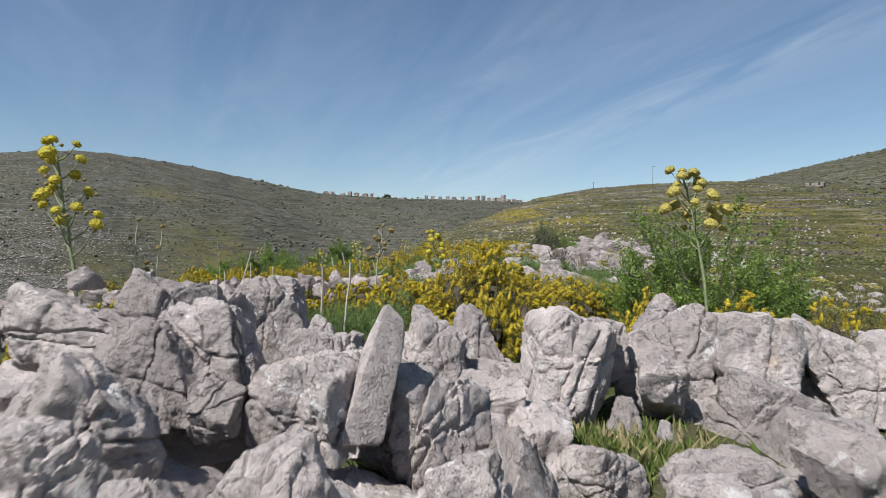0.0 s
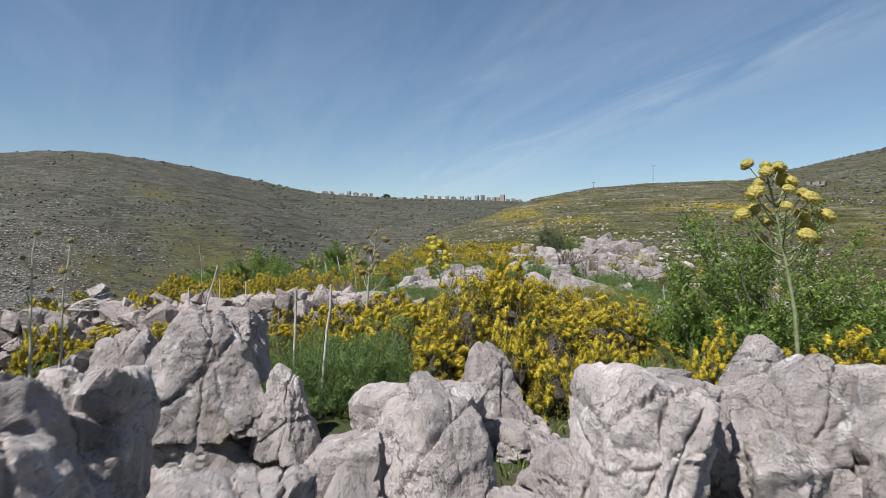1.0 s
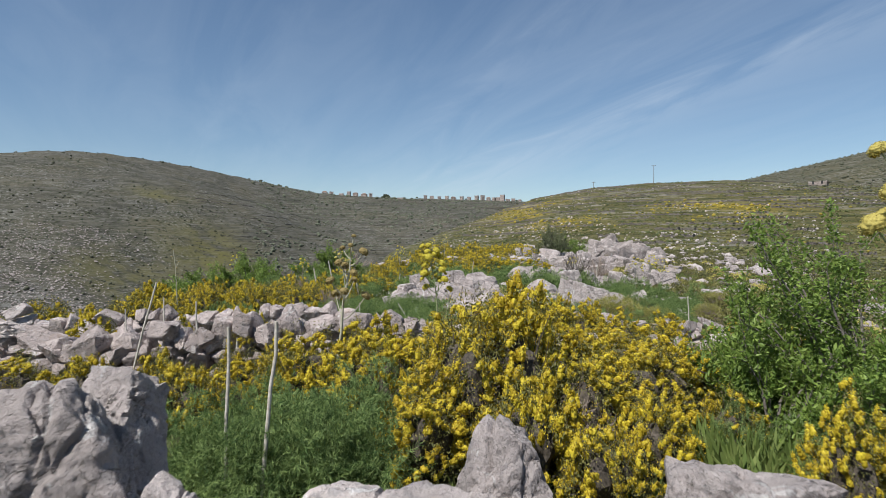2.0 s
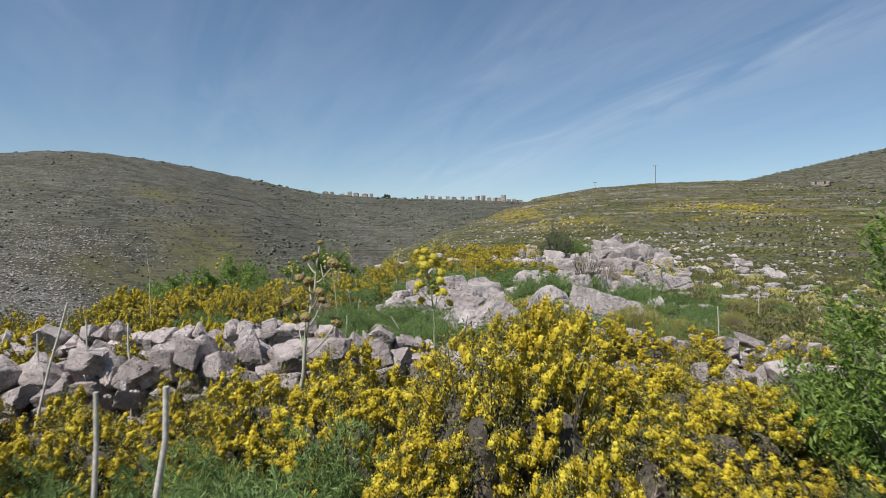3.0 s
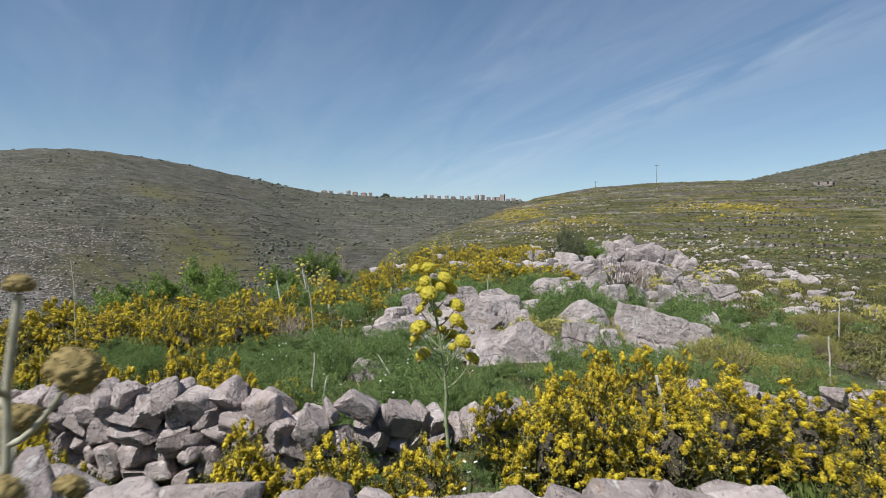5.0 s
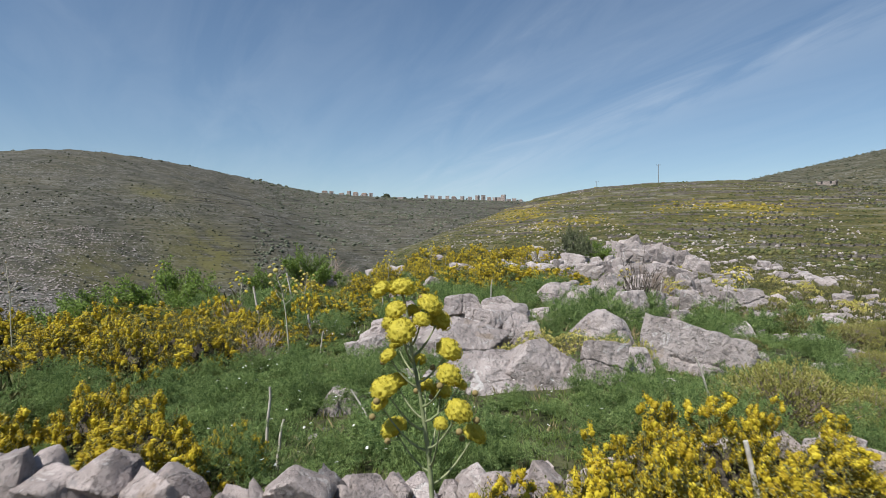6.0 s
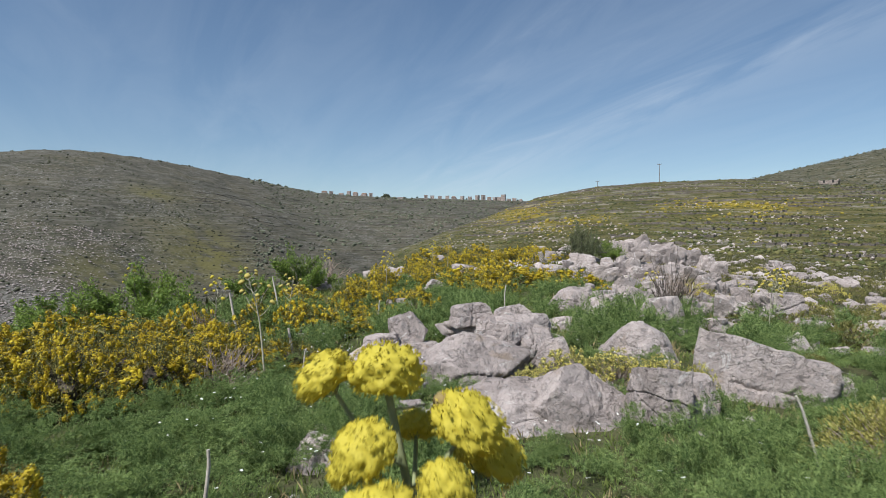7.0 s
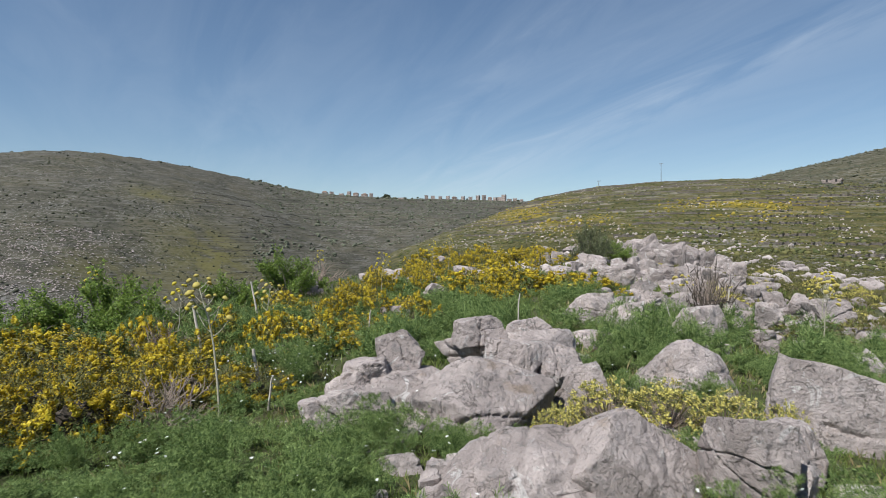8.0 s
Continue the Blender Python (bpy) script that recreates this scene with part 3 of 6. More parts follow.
front_rock(2.30, 6.25, 1.05, 1.00, 1.54, "block", 124, -12, (-10, -4), 6, 0.2)
front_rock(3.08, 6.20, 1.05, 1.05, 1.47, "block", 266, -18, (-8, 10), 6, 0.2)
front_rock(2.26, 6.58, 0.46, 0.50, 1.60, "boulder", 167, 14, (0, 6), 5, 1.15)
front_rock(2.85, 5.62, 0.95, 0.80, 1.02, "block", 25, -22, (-14, 10), 6)
front_rock(2.02, 5.70, 0.55, 0.60, 1.16, "block", 35, 10, (-12, 4), 5)
front_rock(4.28, 6.65, 1.30, 1.10, 1.40, "block", 26, -8, (-10, 0), 6, 0.2)
front_rock(5.6, 7.6, 1.40, 1.10, 1.05, "block", 36, 24, (0, 6), 4)
front_rock(0.62, 3.50, 0.78, 0.66, 1.16, "boulder", 27, 10, (-8, 6), 6)
front_rock(1.05, 4.10, 0.66, 0.60, 0.88, "block", 127, -16, (-12, 8), 6)
front_rock(0.16, 2.42, 0.46, 0.46, 1.35, "peak", 28, -20, (0, 0), 5)
front_rock(0.45, 4.72, 0.42, 0.45, 1.16, "block", 29, 8, (0, 8), 5)
front_rock(0.72, 4.55, 0.55, 0.50, 0.98, "block", 30, -12, (12, 10), 5)
front_rock(1.95, 4.20, 0.85, 0.60, 0.76, "slab", 31, 16, (8, -8), 5)
front_rock(2.52, 3.90, 0.60, 0.55, 1.02, "block", 32, 28, (0, 6), 4)
front_rock(2.95, 4.85, 0.95, 0.85, 0.82, "block", 33, -18, (-8, 0), 4)
front_rock(1.55, 5.20, 0.34, 0.40, 0.86, "peak", 34, 0, (0, 0), 4)
front_rock(2.35, 4.40, 0.45, 0.50, 0.62, "block", 37, 40, (0, 0), 4)
front_rock(1.25, 3.30, 0.60, 0.60, 0.72, "block", 38, 10, (0, 0), 4)
front_rock(-2.58, 7.00, 1.25, 1.00, 1.58, "mound", 39, -12, (0, 0), 6, 0.55)
front_rock(-3.05, 7.30, 0.70, 0.80, 1.42, "block", 64, -16, (0, 4), 4)
front_rock(-1.80, 6.85, 1.30, 1.10, 1.76, "mound", 240, 0, (0, 0), 6, 0.80)
front_rock(-1.62, 7.20, 0.55, 0.60, 1.74, "block", 65, -20, (-8, 0), 5)
front_rock(-1.14, 6.70, 0.60, 0.55, 1.36, "mound", 41, -12, (0, 0), 6, 0.70)
front_rock(-0.45, 7.10, 0.55, 0.55, 1.14, "block", 42, 18, (0, 6), 4)
front_rock(-0.10, 6.75, 0.95, 0.70, 1.16, "block", 43, 34, (0, 0), 4)
front_rock(-0.62, 6.05, 0.60, 0.55, 1.04, "block", 44, 5, (6, 0), 4)
front_rock(-0.28, 4.45, 0.42, 0.50, 1.05, "block", 45, 50, (0, 0), 4)
front_rock(-2.75, 4.60, 0.80, 0.80, 1.30, "block", 46, 20, (0, 0), 4)
front_rock(-3.10, 6.00, 0.90, 0.70, 1.20, "block", 47, -10, (0, 8), 4)
front_rock(-2.50, 3.10, 0.80, 0.90, 1.35, "block", 48, 26, (0, -10), 4)
front_rock(1.45, 2.10, 0.80, 0.70, 0.85, "block", 49, 33, (0, 0), 4)
front_rock(-0.62, 1.92, 0.36, 0.40, 1.45, "boulder", 52, 13, (0, 0), 5)
front_rock(-0.30, 1.55, 0.80, 0.60, 1.02, "block", 50, 13, (0, 0), 4)
front_rock(0.75, 2.80, 0.50, 0.60, 0.90, "block", 51, -33, (0, 0), 4)
# the upright flake that leans on its neighbour
boulder(-0.22, 3.34, 0.24, 0.15, 1.77, "slab", 60, 12, (-8, 17), 5, bottom=1.02, cracks=0, rough=0.5,
        label="thin upright limestone flake leaning against the boulder", name="rock_flake")
boulder(-1.95, 3.85, 0.20, 0.20, 1.94, "boulder", 61, 10, level=3, bottom=1.80, label="small loose stone lying on the outcrop", name="loose_stone", group="loose stones")
# rubble between the rocks
rng = np.random.default_rng(31)
for k in range(46):
    x, y = rng.uniform(-3.4, 4.6), rng.uniform(1.0, 7.6)
    s = rng.uniform(0.16, 0.42)
    boulder(x, y, s * rng.uniform(0.9, 1.5), s, height(x, y) + s * rng.uniform(0.4, 0.9), "block", 300 + k, rng.uniform(0, 180), (rng.uniform(-14, 14), rng.uniform(-14, 14)), 3,
            label="loose block of pale grey limestone rubble", name="loose_stone", group="loose stones")

# ---- outcrop on the knoll ----
def knoll_rock(x, y, w, d, top, style, seed, yaw, lean, level):
    deep = min(top - height(x, y) + (0.65 if style == "boulder" else 0.2), (0.5 if style == "slab" else 0.95) * max(w, d))
    boulder(x, y, w, d, top, style, seed, yaw, lean, level, top - deep, 64.0, 3, 0.9, mat=ROCK_KNOLL, label="rounded pale grey limestone boulder in the grass of the knoll", group="knoll boulders")


knoll_rock(0.72, 20.25, 2.40, 1.90, 1.12, "mound", 71, -6, (0, -6), 6)
knoll_rock(1.50, 20.45, 1.75, 1.50, 1.31, "boulder", 72, 14, (0, 6), 6)
knoll_rock(2.38, 19.95, 0.70, 0.62, 1.35, "block", 173, -14, (-4, 6), 6)
knoll_rock(3.00, 20.35, 0.50, 0.60, 1.12, "block", 74, 10, (0, 0), 5)
knoll_rock(4.30, 21.65, 1.95, 1.20, 1.56, "block", 75, -10, (-24, 14), 5)
knoll_rock(5.25, 21.60, 1.00, 0.80, 1.10, "block", 76, 20, (0, 14), 4)
knoll_rock(-0.60, 22.75, 0.62, 0.70, 1.66, "block", 77, 18, (0, -8), 5)
knoll_rock(-1.18, 21.95, 0.98, 0.75, 1.13, "block", 78, 24, (6, -14), 6)
knoll_rock(-0.98, 22.35, 0.70, 0.70, 1.36, "block", 79, 12, (0, -16), 5)
knoll_rock(0.20, 22.10, 2.00, 1.60, 1.42, "boulder", 80, -8, (0, 6), 6)
knoll_rock(-0.35, 22.50, 2.30, 1.50, 1.22, "mound", 66, 10, (0, 0), 5)
knoll_rock(-0.62, 21.35, 0.90, 0.60, 0.88, "block", 84, 30, (-8, -10), 5)
knoll_rock(3.17, 23.10, 1.60, 1.00, 1.44, "mound", 85, 8, (0, 12), 5)
knoll_rock(3.25, 28.90, 0.95, 0.80, 1.70, "block", 87, 25, (0, 10), 4)
knoll_rock(3.9, 28.6, 0.70, 0.70, 1.52, "peak", 88, 10, (0, 0), 4)
knoll_rock(4.7, 26.4, 0.95, 0.90, 1.62, "block", 90, 40, (0, 0), 4)
knoll_rock(5.6, 27.3, 1.00, 1.00, 1.55, "peak", 91, 0, (0, 0), 4)
knoll_rock(3.6, 27.4, 0.90, 0.80, 1.62, "block", 69, 70, (0, 0), 4)
knoll_rock(9.7, 30.6, 1.40, 1.10, 1.38, "block", 70, 20, (0, 6), 5)
knoll_rock(7.90, 29.60, 0.80, 0.80, 1.30, "block", 67, 20, (0, 6), 5)
knoll_rock(7.10, 28.40, 0.70, 0.70, 1.50, "block", 267, -20, (0, 6), 4)
knoll_rock(9.0, 27.7, 0.80, 0.70, 0.92, "block", 92, 20, (0, -10), 4)
knoll_rock(9.5, 27.2, 0.55, 0.60, 0.55, "block", 93, 50, (0, 0), 4)
knoll_rock(11.6, 29.6, 0.90, 0.70, 0.72, "block", 94, 8, (0, 0), 4)
knoll_rock(7.2, 22.2, 1.20, 0.90, 0.62, "peak", 95, 14, (0, 6), 4)
knoll_rock(6.3, 21.4, 0.90, 0.80, 0.55, "block", 96, -30, (0, 0), 4)
knoll_rock(5.4, 19.5, 0.90, 0.70, 0.72, "block", 97, -10, (0, 14), 4)
knoll_rock(-1.15, 19.05, 1.10, 0.66, 0.82, "mound", 98, 6, (0, 4), 6)
knoll_rock(-0.95, 19.30, 0.26, 0.24, 0.72, "block", 99, 60, (0, 0), 3)
knoll_rock(-0.10, 19.9, 0.45, 0.40, 0.82, "block", 100, 30, (0, 0), 3)
knoll_rock(-3.1, 26.4, 0.55, 0.60, 0.86, "block", 101, 30, (0, 12), 4)
knoll_rock(-7.6, 36.8, 1.05, 0.80, 1.02, "peak", 102, 30, (0, -10), 4)
knoll_rock(-5.4, 38.6, 1.40, 1.20, 1.75, "peak", 103, 0, (0, -10), 4)
knoll_rock(-1.3, 30.5, 0.80, 0.70, 1.25, "block", 104, 10, (0, 0), 3)
knoll_rock(-0.2, 35.5, 1.10, 0.90, 1.55, "block", 105, 10, (0, 8), 3)
knoll_rock(0.9, 42.0, 1.30, 0.90, 1.95, "block", 106, 16, (0, 8), 3)
knoll_rock(6.9, 25.0, 0.9, 0.8, 0.95, "block", 107, 16, (0, 8), 4)
knoll_rock(10.75, 28.1, 1.00, 0.90, 0.80, "block", 268, 10, (0, 8), 5)
# stack of tilted slabs on their bedrock
knoll_rock(0.85, 23.85, 2.10, 1.20, 1.50, "boulder", 280, 4, (0, 3), 6)
knoll_rock(0.75, 22.70, 0.90, 0.80, 1.30, "mound", 281, 6, (0, 4), 6)
knoll_rock(0.95, 23.20, 1.05, 0.80, 1.48, "block", 282, -10, (4, 14), 6)
knoll_rock(0.47, 23.80, 0.80, 0.60, 1.70, "slab", 283, 12, (-2, -4), 6)
knoll_rock(1.20, 24.20, 0.78, 0.70, 1.63, "block", 284, 12, (0, 8), 6)
knoll_rock(1.48, 23.15, 0.80, 0.70, 1.36, "block", 285, 10, (0, 14), 6)
knoll_rock(1.66, 22.35, 0.95, 0.80, 1.32, "mound", 286, -10, (0, 8), 6)
# low rocks between the slabs and the crag
knoll_rock(3.25, 28.60, 1.08, 0.88, 1.63, "peak", 291, 17, (1, 2), 5)
knoll_rock(4.32, 29.60, 0.71, 0.52, 1.55, "block", 292, 14, (-3, 9), 5)
knoll_rock(5.30, 30.60, 0.89, 0.73, 1.63, "block", 293, 11, (2, 1), 5)
knoll_rock(5.29, 29.30, 0.76, 0.62, 1.56, "block", 294, 8, (-2, 8), 5)
knoll_rock(5.80, 29.00, 0.91, 0.66, 1.48, "block", 295, 5, (3, 0), 5)
knoll_rock(3.97, 27.30, 1.35, 1.11, 1.41, "block", 296, 2, (-1, 7), 5)
knoll_rock(2.75, 26.00, 1.68, 0.84, 1.23, "mound", 297, -1, (4, -1), 5)

# loose blocks round the knoll
rng = np.random.default_rng(36)
for k in range(46):
    x, y = rng.uniform(-1.6, 5.6), rng.uniform(19.2, 26.0)
    w = rng.uniform(0.14, 0.42)
    boulder(x, y, w * rng.uniform(0.9, 1.5), w, height(x, y) + w * rng.uniform(0.35, 0.8), "block", 340 + k, rng.uniform(0, 180), (rng.uniform(-14, 14), rng.uniform(-14, 14)), 3,
            label="loose pale limestone block in the grass of the knoll", name="loose_stone", group="loose stones")

# crag that climbs the ridge behind: a stepped mass of fissured blocks
def crag_rock(x, y, w, d, top, style, seed, yaw, level=4, cracks=7):
    boulder(x, y, w, d, top, style, seed, yaw, ((seed * 7) % 13 - 6, (seed * 5) % 15 - 7), level, cracks=cracks, rough=1.25,
            label="pale limestone crag rock on the ridge", mat=ROCK_MID, name="crag_rock", group="crag rocks")


crag_rock(17.04, 66.00, 1.86, 1.51, 3.98, "block", 1501, 17)
crag_rock(14.57, 62.00, 1.46, 1.18, 3.36, "block", 1502, 4)
crag_rock(15.28, 60.00, 2.13, 1.74, 3.37, "block", 1503, -9)
crag_rock(16.11, 58.00, 1.72, 1.40, 3.18, "block", 1504, -22)
crag_rock(16.69, 56.00, 1.65, 1.34, 2.96, "block", 1505, 25)
crag_rock(16.41, 53.00, 1.39, 1.13, 2.62, "peak", 1506, 12)
crag_rock(16.02, 50.00, 1.28, 1.04, 2.30, "block", 1507, -1)
crag_rock(15.23, 47.00, 1.05, 0.86, 1.98, "block", 1508, -14)
crag_rock(13.96, 54.00, 2.13, 1.74, 2.70, "block", 1509, -27)
crag_rock(14.31, 51.00, 1.64, 1.34, 2.46, "block", 1510, 20)
crag_rock(10.99, 54.00, 1.78, 1.45, 2.48, "block", 1511, 7)
crag_rock(11.80, 52.00, 1.82, 1.48, 2.49, "block", 1512, -6)
crag_rock(7.49, 46.00, 1.47, 1.19, 2.43, "block", 1513, -19)
crag_rock(6.28, 44.00, 0.69, 0.56, 2.10, "block", 1514, 28)
crag_rock(5.71, 50.00, 1.08, 0.88, 2.50, "peak", 1515, 15)
crag_rock(6.83, 52.00, 1.15, 0.94, 2.56, "peak", 1516, 2)
crag_rock(6.87, 41.00, 0.95, 0.77, 1.96, "block", 1517, -11)
crag_rock(7.24, 40.50, 0.79, 0.64, 1.98, "block", 1518, -24)
crag_rock(7.98, 41.00, 0.80, 0.66, 2.06, "block", 1519, 23)
crag_rock(9.01, 42.50, 0.90, 0.74, 2.23, "block", 1520, 10)
crag_rock(8.47, 39.50, 0.89, 0.73, 1.91, "block", 1521, -3)
crag_rock(9.46, 40.00, 1.82, 1.48, 1.99, "block", 1522, -16)
crag_rock(11.56, 43.00, 1.28, 1.04, 2.01, "block", 1523, -29)
crag_rock(11.89, 42.00, 1.08, 0.88, 1.83, "block", 1524, 18)
crag_rock(10.82, 38.00, 1.17, 0.95, 1.66, "slab", 1525, 5)
crag_rock(10.65, 36.00, 0.84, 0.69, 1.51, "block", 1526, -8)
crag_rock(9.70, 33.00, 0.66, 0.54, 1.41, "block", 1527, -21)
crag_rock(9.79, 32.00, 0.77, 0.63, 1.42, "block", 1528, 26)
crag_rock(9.42, 30.50, 0.71, 0.58, 1.41, "block", 1529, 13)
crag_rock(6.71, 38.50, 0.64, 0.52, 1.68, "block", 1530, 0)
crag_rock(9.23, 37.00, 0.80, 0.65, 1.62, "block", 1531, -13)
rng = np.random.default_rng(44)
for k in range(110):
    s = rng.random() ** 1.3
    y = 29 + 62 * s
    spread = np.interp(y, [30, 45, 60, 92], [1.8, 3.6, 5.0, 5.5])
    x = np.interp(y, [30, 44, 60, 84, 92], [6.0, 10.2, 15.2, 22.5, 24.5]) + rng.normal() * spread * 0.6
    size = np.interp(y, [30, 50, 92], [0.55, 1.0, 1.7]) * rng.uniform(0.5, 1.3)
    crag_rock(x, y, size * rng.uniform(0.8, 1.5), size, height(x, y) + size * rng.uniform(0.35, 0.8), ("block", "peak", "block")[int(rng.integers(3))], 1600 + k, rng.uniform(0, 180), 3, 3)
# stones strewn over the slopes of the knoll
for k in range(64):
    x, y = rng.uniform(-6, 34), rng.uniform(24, 80)
    if x < 0.13 * y and rng.random() < 0.72:
        continue
    s = rng.uniform(0.3, 0.9) * (0.7 + y / 70)
    g = height(x, y)
    boulder(x, y, s * rng.uniform(0.9, 1.5), s, g + s * rng.uniform(0.4, 0.8), "block", 700 + k, rng.uniform(0, 180), (rng.uniform(-10, 10), rng.uniform(-10, 10)), 3,
            label="pale limestone stone lying in the scrub", mat=ROCK_MID, name="field_stone", group="field stones")

for k in range(52):
    y = rng.uniform(23.5, 40)
    x = 5.5 + 0.12 * (y - 24) + abs(rng.normal()) * 4.5
    s = rng.uniform(0.22, 0.62)
    boulder(x, y, s * rng.uniform(0.9, 1.5), s, height(x, y) + s * rng.uniform(0.3, 0.7), "block", 1800 + k, rng.uniform(0, 180), (rng.uniform(-10, 10), rng.uniform(-10, 10)), 3,
            label="pale limestone stone lying in the scrub", mat=ROCK_MID, name="field_stone", group="field stones")

# ---- dry-stone walls: each stone a piece ----
STONES = [mesh("stone", *rock_shape(("block", "block", "boulder", "slab")[q % 4], 900 + q, 4, (2, 2, 2), 150.0, 1, 0.75), WALLROCK, crease=28) for q in range(16)]
STONES_BACK = [mesh("stone", *rock_shape(("block", "boulder")[q % 2], 950 + q, 3, (2, 2, 2), 150.0, 0, 0.6), WALLROCK, crease=28) for q in range(8)]


def dry_wall(label, line, seed, size=0.34):
    """line: x, y, height of the crest along the wall. Stones are stacked in rough courses, large ones on top."""
    rng = np.random.default_rng(seed)
    wall = tagged(new("dry_stone_wall"), label, "wall", kind="structure")
    line = np.array(line, float)
    steps = np.concatenate([[0], np.cumsum(np.hypot(*np.diff(line[:, :2], axis=0).T))])
    wall.location = (line[0, 0], line[0, 1], height(line[0, 0], line[0, 1]))
    at = lambda s: [np.interp(s, steps, line[:, q]) for q in range(3)]
    for row in range(5):
        s = rng.uniform(0, 0.2)
        while s < steps[-1]:
            w = size * (rng.choice([0.55, 0.8, 1.0, 1.3, 1.5]) * rng.uniform(0.85, 1.15) if row == 0 else rng.uniform(0.35, 1.15))
            x, y, crest = at(s + w / 2)
            x2, y2, _ = at(s + w / 2 + 0.1)
            g = height(x, y)
            h = size * (rng.uniform(0.7, 1.15) if row == 0 else rng.uniform(0.45, 0.75))
            top = crest + rng.uniform(-0.16, 0.07) if row == 0 else crest - size * (0.25 + 0.55 * row) + rng.uniform(-0.05, 0.05)
            s += w * rng.uniform(0.88, 1.06)
            if top < g - 0.05:
                continue
            for side in (-1, 1):
                if row == 0 and side == 1 and rng.random() < 0.35:
                    continue
                kinds = STONES if side == -1 and row < 3 else STONES_BACK
                ob = new("stone", kinds[int(rng.integers(len(kinds)))])
                ob.parent = wall
                yaw = math.degrees(math.atan2(y2 - y, x2 - x))
                off = side * (size * 0.42 + rng.uniform(-0.05, 0.05))
                nx, ny = -math.sin(radians(yaw)), math.cos(radians(yaw))
                m = pose(x + nx * off, y + ny * off, top - h / 2 - (0.08 if side == 1 else 0), rng.uniform(-24, 24), rng.uniform(-30, 30), yaw + rng.uniform(-40, 40))
                ob.matrix_local = Matrix.Translation(-wall.location) @ m @ Matrix.Diagonal((w * 0.56, size * rng.uniform(0.45, 0.68), h * 0.56, 1))
    return wall


dry_wall("tumbledown dry-stone wall of grey limestone among yellow broom", [(-9.5, 11.0, 0.85), (-7.2, 11.8, 1.18), (-5.6, 12.2, 1.40), (-4.1, 11.8, 1.40), (-2.8, 12.1, 1.48), (-0.9, 12.25, 1.52), (0.2, 12.45, 1.44), (0.9, 12.65, 1.40), (1.7, 12.75, 1.26), (3.5, 12.9, 1.16), (5.2, 13.2, 0.95)], 5, 0.33)
dry_wall("low dry-stone wall of grey limestone beside green fennel", [(-8.5, 15.6, 0.95), (-5.0, 15.2, 1.28), (-2.4, 14.75, 1.42), (-1.2, 14.65, 1.34), (-0.5, 15.3, 1.0), (0.4, 15.9, 0.92), (1.6, 16.1, 1.0), (3.0, 16.3, 1.08), (4.6, 16.7, 0.95), (7.0, 17.6, 0.66), (9.5, 18.6, 0.4)], 6, 0.29)
# cairn on the wall
boulder(-5.72, 12.1, 0.62, 0.5, 1.50, "block", 130, 10, level=4, bottom=1.18, label="flat grey stone laid on the wall", name="wall_stone", group="cap stones")
boulder(-5.62, 12.1, 0.36, 0.34, 1.66, "boulder", 131, 30, level=4, bottom=1.44, label="round grey stone laid on the wall", name="wall_stone", group="cap stones")
boulder(-0.72, 15.3, 0.40, 0.40, 1.14, "boulder", 132, 30, level=4, label="dark round porous rock at the wall", name="wall_stone", group="cap stones", mat=limestone("dark_rock", 2.0, (0.42, 0.43, 0.45)))

